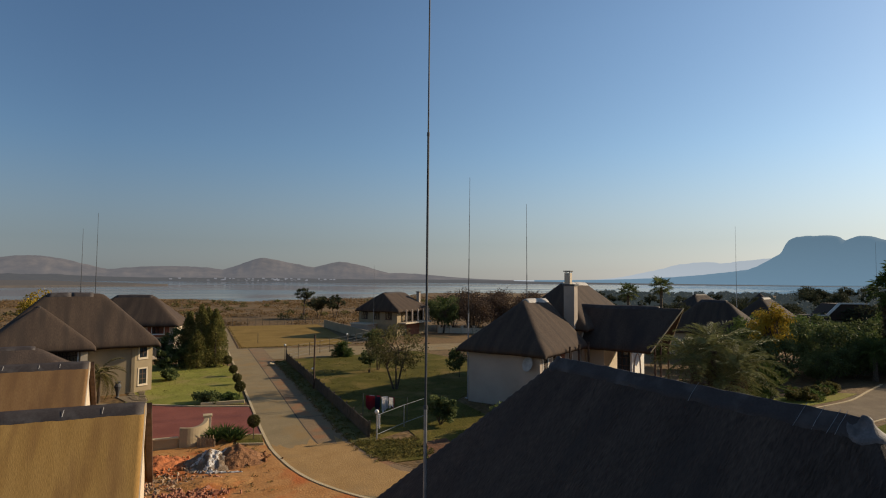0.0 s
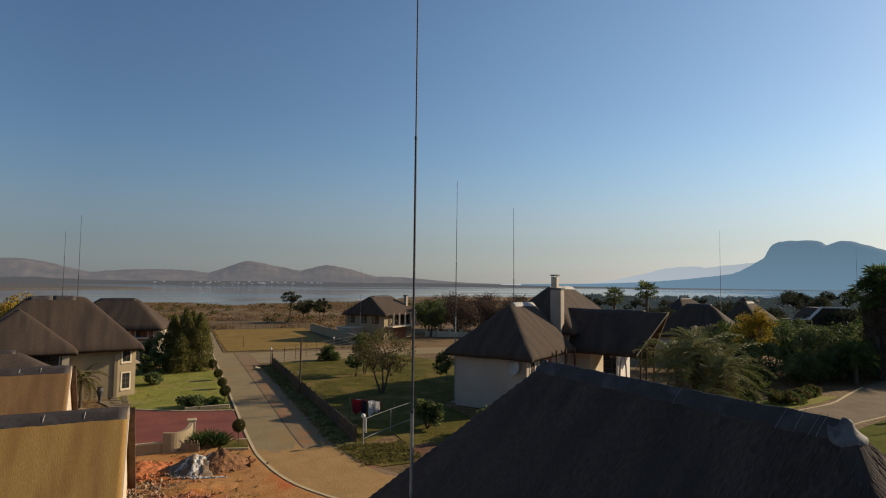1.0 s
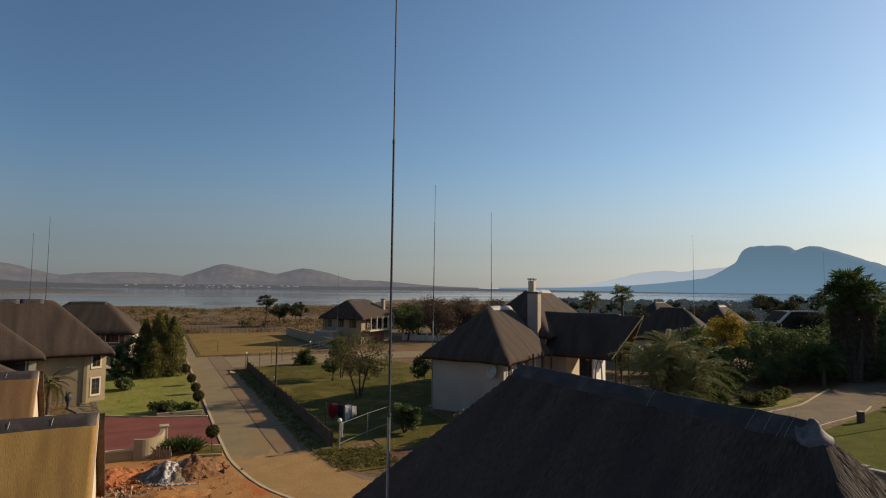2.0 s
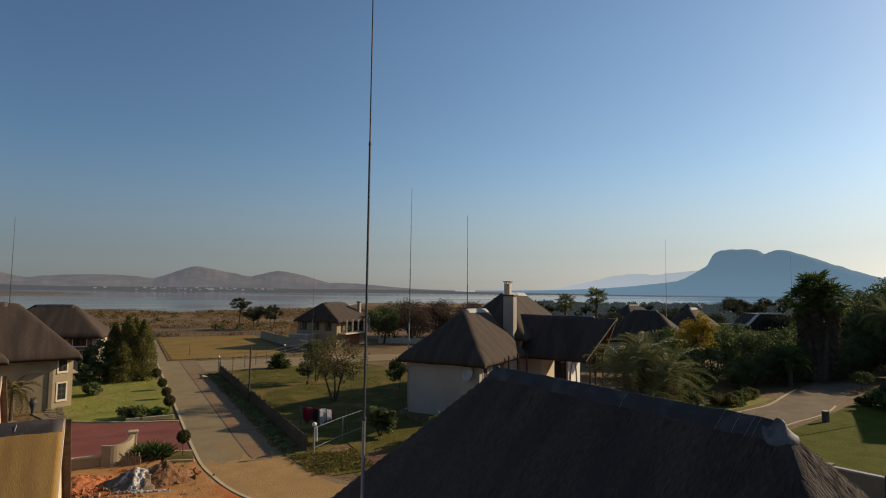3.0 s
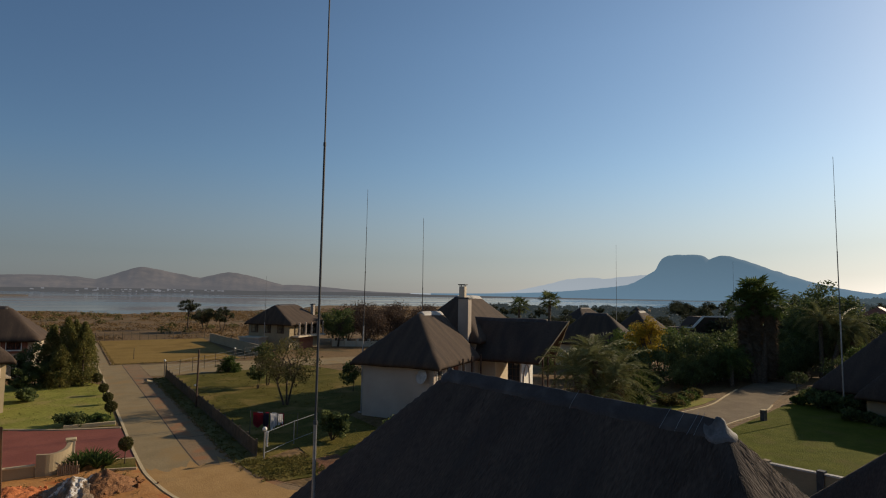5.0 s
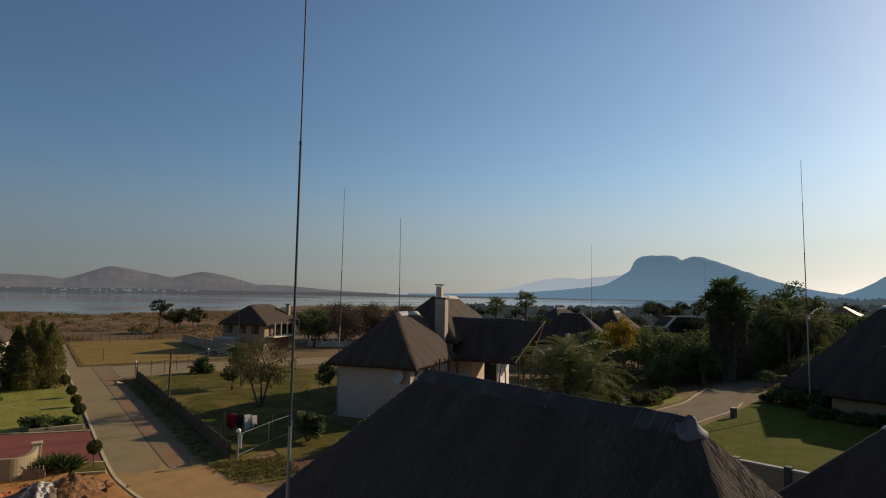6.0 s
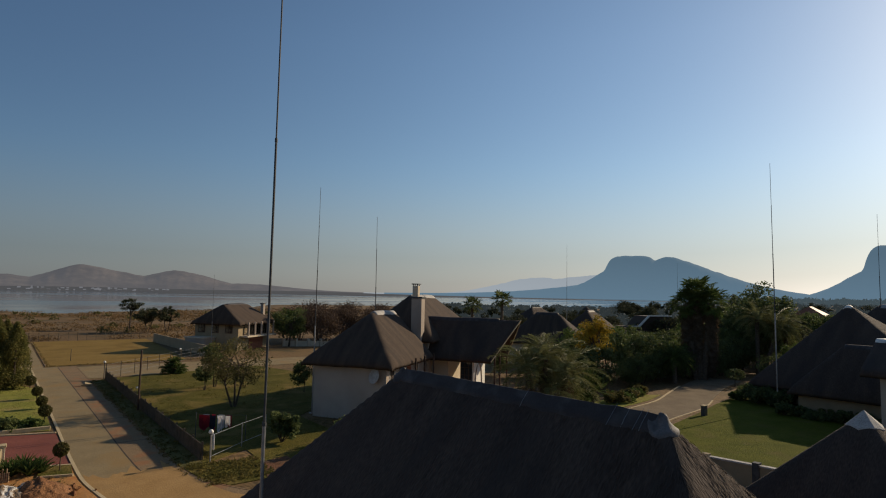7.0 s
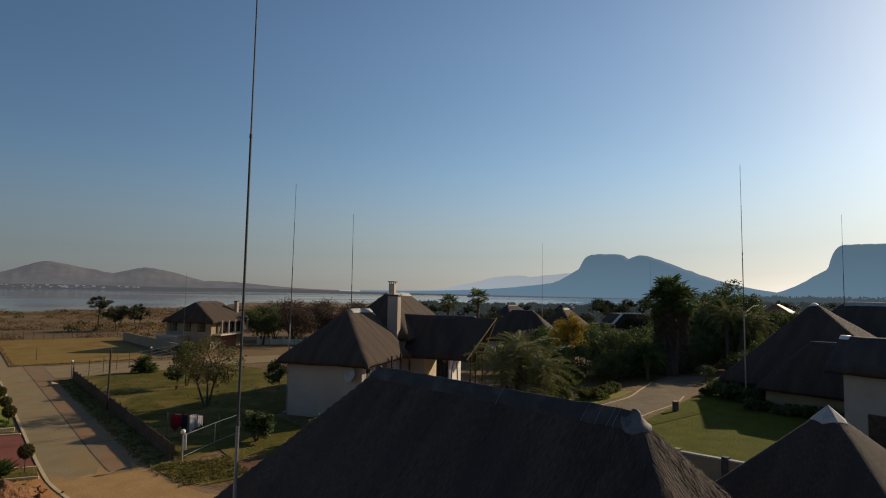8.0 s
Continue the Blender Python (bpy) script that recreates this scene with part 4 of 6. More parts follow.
thatch_roof(house, rear, THATCH, CAP_PALE, [((19.15, -22.5), (19.15, -14)), ((19.15, -13.98), (19.15, 1.9))], 0.6, step=0.4)
shell(house, 12.3, 26.0, -29.5, 9.0, 3.8, PLASTER_CREAM)
house = thing("thatched_garage", "white plastered garage wing under a dark thatched roof", "garage", (68.2, 21.0, 0), 0)
wing = Thatch(-9.9, -0.4, -24, -3.7, 6.1, 0.55, "xXy")
thatch_roof(house, wing, THATCH, CAP_DARK, [((-5.15, -16), (-5.15, -9.0)), ((-5.15, -8.98), (-5.15, -4.5))], 0.5)
part("end_cap", wing.cap((-5.15, -4.48), (-5.15, -3.72), 0.65, 0.1), TRIM_WHITE, house, "white ridge end cap", smooth=True)
# link roof and walls added between garage and house to shade the lawn
link = Thatch(-1.0, 7.2, -12.0, 5.6, 2.6, 1.2)
thatch_roof(house, link, THATCH, CAP_DARK, [((3.1, -7.8), (3.1, 1.4))], 0.4, step=0.35)
shell(house, -0.2, 6.4, -11.2, 4.8, 2.9, PLASTER_GREY)
shell(house, -9.1, -1.2, -21, -4.9, 6.3, PLASTER_WHITE)
part("garage_door", boxed(-9.2, -9.1, -12, -6.6, 0, 2.5), WOOD_DARK, house)

# ---- small thatched outbuilding ----
house = thing("thatched_pavilion", "small dark thatched pavilion with a pale peak cap", "pavilion", (30.9, 9.0, 0), 0)
roof = Thatch(-5.2, 5.2, -5.2, 5.2, 1.95, 1.0)
top = thatch_roof(house, roof, THATCH, None, step=0.22)
bm = bmesh.new()
ring = [bm.verts.new((0.75 * math.cos(a), 0.75 * math.sin(a), roof.height(0.75 * math.cos(a), 0.75 * math.sin(a)) + 0.06)) for a in [math.pi / 4 * k for k in range(8)]]
low = [bm.verts.new(v.co - Vector((0, 0, 0.2))) for v in ring]
tip = bm.verts.new((0, 0, 7.2))
for k in range(8):
    bm.faces.new((ring[k], ring[(k + 1) % 8], tip))
    bm.faces.new((low[k], low[(k + 1) % 8], ring[(k + 1) % 8], ring[k]))
part("peak_cap", bm, CAP_PALE, house, "pale cement peak cap")
shell(house, -4.2, 4.2, -4.2, 4.2, 2.4, PLASTER_WHITE)

wall = thing("boundary_wall", "plastered boundary wall with a pale coping", "wall")
a, b = Vector((36.4, 25.5)), Vector((39.2, 11.0))
for k in range(5):
    p, q = a.lerp(b, k / 5), a.lerp(b, (k + 1) / 5)
    part("wall_panel", ribbon([p, q], 0, 0.22, -0.1, 1.72), PLASTER_GREY, wall)
    part("coping", ribbon([p, q], -0.06, 0.28, 1.724, 1.82), CAP_PALE, wall)
    part("pier", boxed(q.x - 0.32, q.x + 0.1, q.y - 0.2, q.y + 0.2, 0, 1.95), STEEL_DARK if k == 2 else PLASTER_GREY, wall)

# ---- roofs among the trees ----
def far_house(at, turn, rect, ze, slope, label, wall_mat=None, roof_mat=None):
    house = thing("thatched_house", label, "house", at, turn)
    x0, x1, y0, y1 = rect
    long_x = (x1 - x0) > (y1 - y0)
    half = min(x1 - x0, y1 - y0) / 2
    cx, cy = (x0 + x1) / 2, (y0 + y1) / 2
    e = max((x1 - x0), (y1 - y0)) / 2 - half
    roof = Thatch(x0, x1, y0, y1, ze, slope)
    caps = [((cx - e, cy), (cx + e, cy)) if long_x else ((cx, cy - e), (cx, cy + e))] if e > 0.4 else []
    thatch_roof(house, roof, roof_mat or THATCH, CAP_DARK, caps, 0.5, step=0.5)
    shell(house, x0 + 0.9, x1 - 0.9, y0 + 0.9, y1 - 0.9, ze + 0.3, wall_mat or PLASTER_CREAM)
    for k in range(3):
        window(house, x0 + 0.9, y0 + (k + 1) * (y1 - y0) / 4, 1.0, 2.4, 1.2, "x", WOOD_DARK, deep=0.06)
    return house


far_house((78, 70, 0), 30, (-5, 5, -7, 7), 4.2, 0.98, "dark thatched house among garden trees", roof_mat=THATCH_WARM)
far_house((95, 74, 0), 20, (-7, 7, -5, 5), 4.6, 0.95, "brown thatched house behind a palm garden", roof_mat=THATCH_WARM)
far_house((150, 140, 0), 10, (-8, 8, -5, 5), 3.6, 0.9, "low thatched house near the water")
far_house((190, 150, 0), 40, (-8, 8, -5, 5), 3.6, 0.9, "low thatched house in far trees", roof_mat=THATCH_WARM)
far_house((185, 95, 0), 25, (-8, 8, -5, 5), 4.0, 0.9, "thatched house half hidden by trees", roof_mat=THATCH_WARM)
house = thing("modern_house", "house with a white metal mansard roof edge", "house", (110, 70.5, 0), -32)
bm = bmesh.new()
box(bm, 0.2, 5.2, -0.1, 0.15, 8.05, 8.3)
part("roof_edge", bm, TRIM_WHITE, house)
part("roof_edge", tubed([(0.2, 0, 8.15), (-2.0, 0, 5.9)], [0.28, 0.28], 4), TRIM_WHITE, house)
part("roof_edge", boxed(-4.4, -1.9, -0.1, 0.15, 5.75, 6.0), TRIM_WHITE, house)
part("roof", slab([(-4.2, 0.2), (6, 0.2), (8, 8), (-4.2, 8)], 5.0, 5.7), THATCH_WARM, house)
bm = bmesh.new()
vs = [bm.verts.new(p) for p in ((-1.8, 0.2, 5.7), (7.5, 0.2, 5.7), (5.2, 0.2, 8.04), (0.2, 0.2, 8.04), (-1.8, 7, 5.7), (7.5, 7, 5.7), (5.2, 7, 8.04), (0.2, 7, 8.04))]
for f in ((0, 1, 2, 3), (7, 6, 5, 4), (3, 2, 6, 7), (0, 3, 7, 4), (1, 5, 6, 2)):
    bm.faces.new([vs[i] for i in f])
part("roof_block", bm, THATCH_WARM, house)
shell(house, -4, 6, 0.4, 7.8, 5.0, PLASTER_CREAM)
house = thing("tiled_house", "far house with a low red tiled roof", "house", (178, 64, 0), 10)
bm = bmesh.new()
vs = [bm.verts.new(p) for p in ((-4.5, -4, 8.0), (4.5, -4, 8.0), (4.5, 4, 8.0), (-4.5, 4, 8.0), (-2, 0, 10.4), (2, 0, 10.4))]
for f in ((0, 1, 5, 4), (1, 2, 5), (2, 3, 4, 5), (3, 0, 4), (3, 2, 1, 0)):
    bm.faces.new([vs[i] for i in f])
part("roof", bm, WOOD_RED, house, "red tiled hip roof")
shell(house, -4, 4, -3.5, 3.5, 8.0, PLASTER_GREY)


# ---- lightning masts ----
def mast(at, height, base_r, label, lean=(0.0, 0.0), bands=(0.38, 0.62, 0.82)):
    m = thing("lightning_mast", label, "mast", at, group="lightning masts")
    z, r = 0.0, base_r
    for k, f in enumerate((*bands, 1.0)):
        z1 = height * f
        p0, p1 = (lean[0] * z / height, lean[1] * z / height, z), (lean[0] * z1 / height, lean[1] * z1 / height, z1)
        sec = part("mast_section", tubed([p0, p1], [r, r * 0.92], 8), STEEL if k == 0 else STEEL_DARK, m)
        if f < 1:
            part("collar", tubed([p1, (p1[0], p1[1], z1 + 0.12)], [r * 1.2, r * 1.1], 8), STEEL_DARK, sec)
        z, r = z1, r * 0.66
    part("base_plate", boxed(-base_r * 3, base_r * 3, -base_r * 3, base_r * 3, -0.02, 0.06), STEEL, m)
    return m


mast((6.93, 17.69, 0), 26, 0.065, "tall slim steel lightning mast before the thatched house", (0.02, -0.02), (0.30, 0.645, 0.86))
mast((25.6, 53.6, 0), 22.6, 0.075, "slim lightning mast behind the white house", (0.12, 0))
mast((32.26, 52.95, 0), 20.1, 0.075, "slim lightning mast beside the thatched apex", (-0.15, 0))
mast((-12.85, 80.99, 0), 17.8, 0.07, "slim lightning mast behind the taupe house")
mast((-11.63, 83.19, 0), 20, 0.07, "faint lightning mast behind the taupe house")
mast((70.0, 28.65, 0), 27.6, 0.085, "slim lightning mast beside the tall thatched house", (-0.5, 0))
mast((106.2, 28.6, 0), 25.4, 0.08, "far lightning mast beyond the tall house")
mast((114.7, 96.5, 0), 25, 0.07, "far lightning mast among the trees")
mast((173, 100.3, 0), 23.3, 0.08, "far lightning mast against the mountain")
mast((34.5, 118.5, 0), 15.0, 0.06, "thin mast at the grey house")


# ---- trees and plants ----
def leaf_mesh(name, centres, spread, per, size, mat, rng, flat=0.8, narrow=0.55):
    """Many small leaves round the centres of clumps."""
    c = np.repeat(np.asarray(centres, float), per, axis=0)
    n = len(c)
    off = rng.normal(size=(n, 3))
    off /= np.linalg.norm(off, axis=1)[:, None]
    off *= (rng.random(n) ** 0.45 * (np.repeat(np.asarray(spread, float), per) if np.ndim(spread) else spread))[:, None]
    off[:, 2] *= flat
    p = c + off
    a = rng.normal(size=(n, 3))
    a /= np.linalg.norm(a, axis=1)[:, None]
    b = np.cross(a, rng.normal(size=(n, 3)))
    b /= np.linalg.norm(b, axis=1)[:, None]
    s = (size * (0.6 + 0.8 * rng.random(n)))[:, None]
    v = np.stack([p - a * s, p + b * s * narrow, p + a * s, p - b * s * narrow], 1).reshape(-1, 3)
    me = bpy.data.meshes.new(name)
    me.vertices.add(len(v))
    me.vertices.foreach_set("co", v.ravel())
    me.loops.add(4 * n)
    me.loops.foreach_set("vertex_index", np.arange(4 * n, dtype=np.int32))
    me.polygons.add(n)
    me.polygons.foreach_set("loop_start", np.arange(n, dtype=np.int32) * 4)
    me.update()
    me.validate()
    me.materials.append(mat)
    return me


def tree(label, at, h, w, mat, seed, trunk=0.3, clumps=45, per=90, size=0.17, stems=1, name="tree", group="", gap=0.5, flat=0.8, clump=0.16):
    rng = np.random.default_rng(seed)
    t = thing(name, label, "tree", at, group=group)
    base = h * trunk
    centres = []
    while len(centres) < clumps:
        q = rng.uniform(-1, 1, 3)
        r = np.linalg.norm(q)
        if r > 1 or r < 0.35:
            continue
        bulge = 0.75 + 0.35 * noise.noise((q[0] * 1.7, q[1] * 1.7, q[2] * 1.7 + seed))
        p = np.array([q[0] * w / 2, q[1] * w / 2, base + (h - base) * (0.5 + 0.5 * q[2])])
        p[:2] *= bulge * 1.15
        if noise.noise((p[0] * gap, p[1] * gap, p[2] * gap + seed * 3)) < -0.18:
            continue
        centres.append(p)
    bm = bmesh.new()
    r0 = 0.028 * h / stems**0.5
    heads = []
    for s in range(stems):
        a = 2 * math.pi * s / stems + seed
        spread = 0.0 if stems == 1 else w * 0.16
        top = Vector((math.cos(a) * spread + rng.normal() * 0.2, math.sin(a) * spread + rng.normal() * 0.2, base + (h - base) * 0.45))
        foot = Vector((math.cos(a) * spread * 0.15, math.sin(a) * spread * 0.15, -0.1))
        mid = foot.lerp(top, 0.5) + Vector(rng.normal(size=3) * 0.12)
        tube(bm, [foot, mid, top], [r0, r0 * 0.75, r0 * 0.45], 7)
        heads.append((foot, mid, top))
    for k, c in enumerate(centres):
        if k % 2 and k > 24:
            continue
        foot, mid, top = heads[k % stems]
        start = mid.lerp(top, float(rng.random()))
        end = Vector(c)
        bend = start.lerp(end, 0.5) + Vector((0, 0, 0.06 * h * float(rng.random())))
        tube(bm, [start, bend, end], [r0 * 0.35, r0 * 0.2, r0 * 0.06], 4)
    part("trunk", bm, BARK, t)
    part("crown", leaf_mesh("crown", centres, w * clump * (0.7 + 0.6 * rng.random(len(centres))), per, size, mat, rng, flat), mat, t)
    return t


def shrub(label, at, h, w, mat, seed, size=0.12, count=26, per=70, name="shrub", group=""):
    rng = np.random.default_rng(seed)
    t = thing(name, label, "shrub", at, group=group)
    c = [np.array([rng.normal() * w * 0.24, rng.normal() * w * 0.24, h * (0.18 + 0.6 * rng.random())]) for _ in range(count)]
    bm = bmesh.new()
    for p in c[:8]:
        tube(bm, [(0, 0, -0.05), Vector(p) * 0.5, p], [0.05, 0.035, 0.01], 5)
    part("stems", bm, BARK, t)
    part("foliage", leaf_mesh("foliage", c, w * 0.17, per, size, mat, rng, 0.9), mat, t)
    return t


def conifer(label, at, h, w, seed):
    rng = np.random.default_rng(seed)
    t = thing("conifer", label, "tree", at, group="upright conifers")
    part("trunk", tubed([(0, 0, -0.1), (0, 0, h * 0.9)], [0.16, 0.03], 7), BARK, t)
    c, r = [], []
    for _ in range(150):
        f = rng.random() ** 0.8
        rad = w / 2 * (1 - f**3.2) * (0.8 + 0.35 * noise.noise((f * 9, seed, rng.random() * 3)))
        a = rng.random() * 2 * math.pi
        c.append((rad * math.cos(a), rad * math.sin(a), 0.15 + f * (h - 0.3)))
        r.append(0.32 + 0.25 * (1 - f))
    me = leaf_mesh("foliage", c, np.array(r), 60, 0.12, LEAF_CONIFER, rng, 1.5, 0.35)
    part("foliage", me, LEAF_CONIFER, t)
    return t


def frond_mesh(length, droop, leaflets=26, wide=0.5, mat=None, thin=1.0):
    """A feather palm's frond along +x that arches down."""
    verts, faces = [], []

    def spine(f):
        return Vector((length * f * (1 - 0.18 * droop * f), 0, length * (0.42 * f - 0.62 * droop * f * f)))

    for k in range(10):
        p, q = spine(k / 10), spine((k + 1) / 10)
        i = len(verts)
        wd = 0.035 * (1 - k / 11)
        verts += [p + Vector((0, -wd, 0)), p + Vector((0, wd, 0)), q + Vector((0, wd, 0)), q + Vector((0, -wd, 0))]
        faces.append((i, i + 1, i + 2, i + 3))
    for k in range(leaflets):
        f = 0.14 + 0.86 * k / leaflets
        p = spine(f)
        ln = wide * math.sin(math.pi * (0.12 + 0.8 * f)) + 0.08
        for s in (-1, 1):
            tip = p + Vector(((0.45 + 0.25 * math.sin(k * 2.1)) * ln, s * ln * 0.75, (-0.30 + 0.16 * math.sin(k * 1.7 + s)) * ln))
            i = len(verts)
            verts += [p + Vector((-0.006 * thin, 0, 0)), p + Vector((0.014 * thin, 0, 0)), (p + tip) / 2 + Vector((0.014 * thin, 0, 0.05)), tip, (p + tip) / 2 + Vector((-0.010 * thin, 0, 0.05))]
            faces.append((i, i + 1, i + 2, i + 3, i + 4))
    return mesh_of("frond", (verts, faces), mat or LEAF_PALM)


def fan_mesh(size, mat):
    """A fan palm's leaf: a stalk and a pleated fan."""
    verts, faces = [Vector((0, -0.03, 0)), Vector((0, 0.03, 0)), Vector((size, 0.03, 0.12)), Vector((size, -0.03, 0.12))], [(0, 1, 2, 3)]
    for k in range(15):
        a = radians(-120 + 240 * k / 14)
        d = Vector((math.cos(a), math.sin(a), 0.12 - 0.16 * (k % 2)))
        side = Vector((-math.sin(a), math.cos(a), 0.0)) * 0.075 * size
        o = Vector((size, 0, 0.12))
        reach = size * (0.85 + 0.15 * math.sin(k * 4))
        i = len(verts)
        verts += [o, o + d * reach * 0.5 + side, o + d * reach * 0.72 + side * 0.6, o + d * reach - Vector((0, 0, 0.12 * size)), o + d * reach * 0.72 - side * 0.6, o + d * reach * 0.5 - side]
        faces.append((i, i + 1, i + 2, i + 3, i + 4, i + 5))
    return mesh_of("frond", (verts, faces), mat)


def palm(label, at, trunk_h, length, count, seed, mesh, trunk_r=0.22, low=-35, high=80, name="palm", heads=((0, 0, 0),), dead=0, dead_mesh=None, drop=9.5):
    rng = np.random.default_rng(seed)
    t = thing(name, label, "palm", at)
    for hx, hy, hz in heads:
        bm = tubed([(hx * 0.2, hy * 0.2, -0.1), (hx * 0.7, hy * 0.7, (trunk_h + hz) * 0.5), (hx, hy, trunk_h + hz)], [trunk_r * 1.25, trunk_r, trunk_r], 9)
        part("trunk", bm, PALM_BARK, t)
        for k in range(count):
            f = (k + 0.5) / count
            tilt = low + (high - low) * f**0.8 + rng.normal() * 6
            ob = part("frond", mesh, LEAF_PALM, t)
            ob.matrix_basis = pose(hx, hy, trunk_h + hz, 0, 0, math.degrees(k * 2.39996) + rng.normal() * 8) @ pose(0, 0, 0, rng.normal() * 12, -tilt + 20, 0) @ Matrix.Scale(0.8 + 0.35 * rng.random(), 4)
        for k in range(dead):
            ob = part("dead_frond", dead_mesh, LEAF_DEAD, t)
            ob.matrix_basis = pose(hx, hy, trunk_h + hz - 0.2 - drop * k / dead, 0, 0, math.degrees(k * 2.39996)) @ pose(0, 0, 0, 0, 63 + rng.normal() * 9, 0) @ Matrix.Scale((0.75 + 0.25 * rng.random()) * (1.0 - 0.35 * k / dead), 4)
    return t


def topiary(label, at, r, stem, mat=None, seed=0):
    rng = np.random.default_rng(seed + 70)
    t = thing("topiary", label, "shrub", at, group="clipped ball trees along the street")
    part("stem", tubed([(0, 0, -0.05), (0, 0, stem + r)], [0.04, 0.03], 6), BARK, t)
    c = []
    for k in range(60):
        z = 1 - 2 * (k + 0.5) / 60
        a = k * 2.39996
        q = math.sqrt(1 - z * z) * r * 0.86
        c.append((q * math.cos(a), q * math.sin(a), stem + r + z * r * 0.86))
    part("ball", leaf_mesh("ball", c, r * 0.2, 50, 0.055, mat or LEAF_DARK, rng, 1.0), LEAF_DARK, t)
    return t


for k, (x, y, h, w) in enumerate(((0.7, 85.6, 8.2, 2.9), (2.5, 84.6, 7.6, 2.8), (-0.7, 86.6, 7.2, 2.7), (2.9, 86.8, 6.8, 2.4), (0.2, 83.8, 5.0, 3.0), (1.6, 87.6, 7.8, 2.6))):
    conifer("dense upright dark green conifer by the lawn", (x, y, 0), h, w, 50 + k)
for k, (x, y, h, w) in enumerate(((-2.4, 87.0, 5.2, 4.2), (-4.2, 86.0, 4.2, 3.6), (-1.3, 84.6, 3.2, 3.2), (-3.4, 83.5, 2.6, 2.6))):
    tree("round dark shrub tree beside the conifers", (x, y, 0), h, w, LEAF_DARK, 60 + k, 0.12, 30, 90, 0.13, 3)
for k, (x, y, r, s) in enumerate(((4.12, 45.2, 0.46, 0.98), (4.37, 63.6, 0.55, 0.25), (4.44, 69.4, 0.5, 0.25), (4.35, 75.6, 0.52, 0.3), (4.1, 84, 0.6, 0.3))):
    topiary("clipped green ball on a thin stem at the kerb" if s > 0.5 else "clipped round bush at the lawn's edge", (x, y, 0.04), r, s, LEAF_OLIVE, k)
shrub("dark round bush on the front lawn", (-2.7, 74.9, 0.04), 1.4, 2.2, LEAF_DARK, 81)
shrub("low straggling shrubs by the driveway", (1.4, 60.4, 0.04), 1.1, 2.4, LEAF_DARK, 82)
shrub("low straggling shrubs by the driveway", (3.2, 60.0, 0.04), 0.9, 1.8, LEAF_MID, 83)
shrub("leafy bush beside the clothes line", (18.8, 44.6, 0.04), 2.9, 2.0, LEAF_DARK, 84, 0.12, 40)
# bushes added out of sight behind the nearest roof to shade the yard
for k, (x, y, h) in enumerate(((25.0, 38.6, 3.2), (25.4, 41.2, 3.2), (28.0, 39.6, 3.0), (22.6, 40.2, 2.6))):
    shrub("unseen dark bush added to shade the yard", (x, y, 0.04), h, 2.8, LEAF_DARK, 230 + k, 0.14, 44, group="hedge between houses")
tree("half-bare garden tree with several stems and olive leaves", (20.26, 60.67, 0), 7.0, 7.2, LEAF_OLIVE, 91, 0.3, 80, 52, 0.10, 3, gap=0.8, clump=0.10)
tree("thin olive tree in the garden", (22.3, 74.3, 0), 5.8, 4.6, LEAF_OLIVE, 92, 0.3, 40, 46, 0.11, 3, gap=0.8, clump=0.11)
tree("dark leafy tree by the garden wall", (20.6, 72.5, 0), 5.6, 3.4, LEAF_DARK, 93, 0.2, 26, 80, 0.14, 2)
tree("dark round tree before the white house", (30.0, 65.2, 0), 3.8, 3.4, LEAF_DARK, 94, 0.25, 26, 80, 0.13, 1)
tree("lone umbrella-shaped tree near the lake", (31.8, 189, 0), 9.0, 6.4, LEAF_ACACIA, 95, 0.58, 34, 70, 0.17, 1, gap=0.5, clump=0.11)
tree("spreading dark tree near the lake", (34.0, 176, 0), 6.6, 8.6, LEAF_ACACIA, 96, 0.45, 46, 80, 0.18, 3, clump=0.12)
tree("spreading tree near the lake", (38.3, 173, 0), 7.0, 6.4, LEAF_ACACIA, 97, 0.45, 34, 70, 0.18, 2, clump=0.12)
tree("dense dark tree beside the grey house", (51.4, 120.4, 0), 8.6, 7.6, LEAF_DARK, 98, 0.25, 40, 90, 0.2, 1)
tree("dense dark tree beside the grey house", (53.5, 128, 0), 7.6, 6.4, LEAF_MID, 99, 0.25, 34, 80, 0.2, 1)
bare = tree("leafless brown winter thorn tree", (66, 123, 0), 8.4, 9, LEAF_DRY, 100, 0.2, 60, 70, 0.16, 4, group="winter thorn trees", gap=0.3)
for k, (x, y, s) in enumerate(((58, 118, 0.85), (61, 126, 0.95), (71, 128, 0.95), (75, 121, 0.9), (60, 134, 0.9), (80, 130, 0.9), (66, 138, 0.85), (86, 126, 0.95), (70, 116, 0.8), (78, 114, 0.85), (84, 119, 0.9), (91, 121, 0.85), (90, 131, 0.95), (96, 126, 0.9), (73, 137, 0.9), (55, 131, 0.8), (98, 135, 0.9))):
    copy_thing(bare, pose(x, y, 0, 0, 0, 70 * k) @ Matrix.Diagonal((1.25 * s, 1.25 * s, 1.14 * s, 1)))
tree("yellow-flowering bushy tree behind the taupe house", (-24.5, 118, 0), 9.4, 8.5, LEAF_YELLOW, 101, 0.15, 45, 90, 0.22, 3)
tree("yellow-flowering tree among dark garden trees", (65.5, 50.0, 0), 9.3, 5.0, LEAF_YELLOW, 102, 0.35, 40, 110, 0.14, 2)

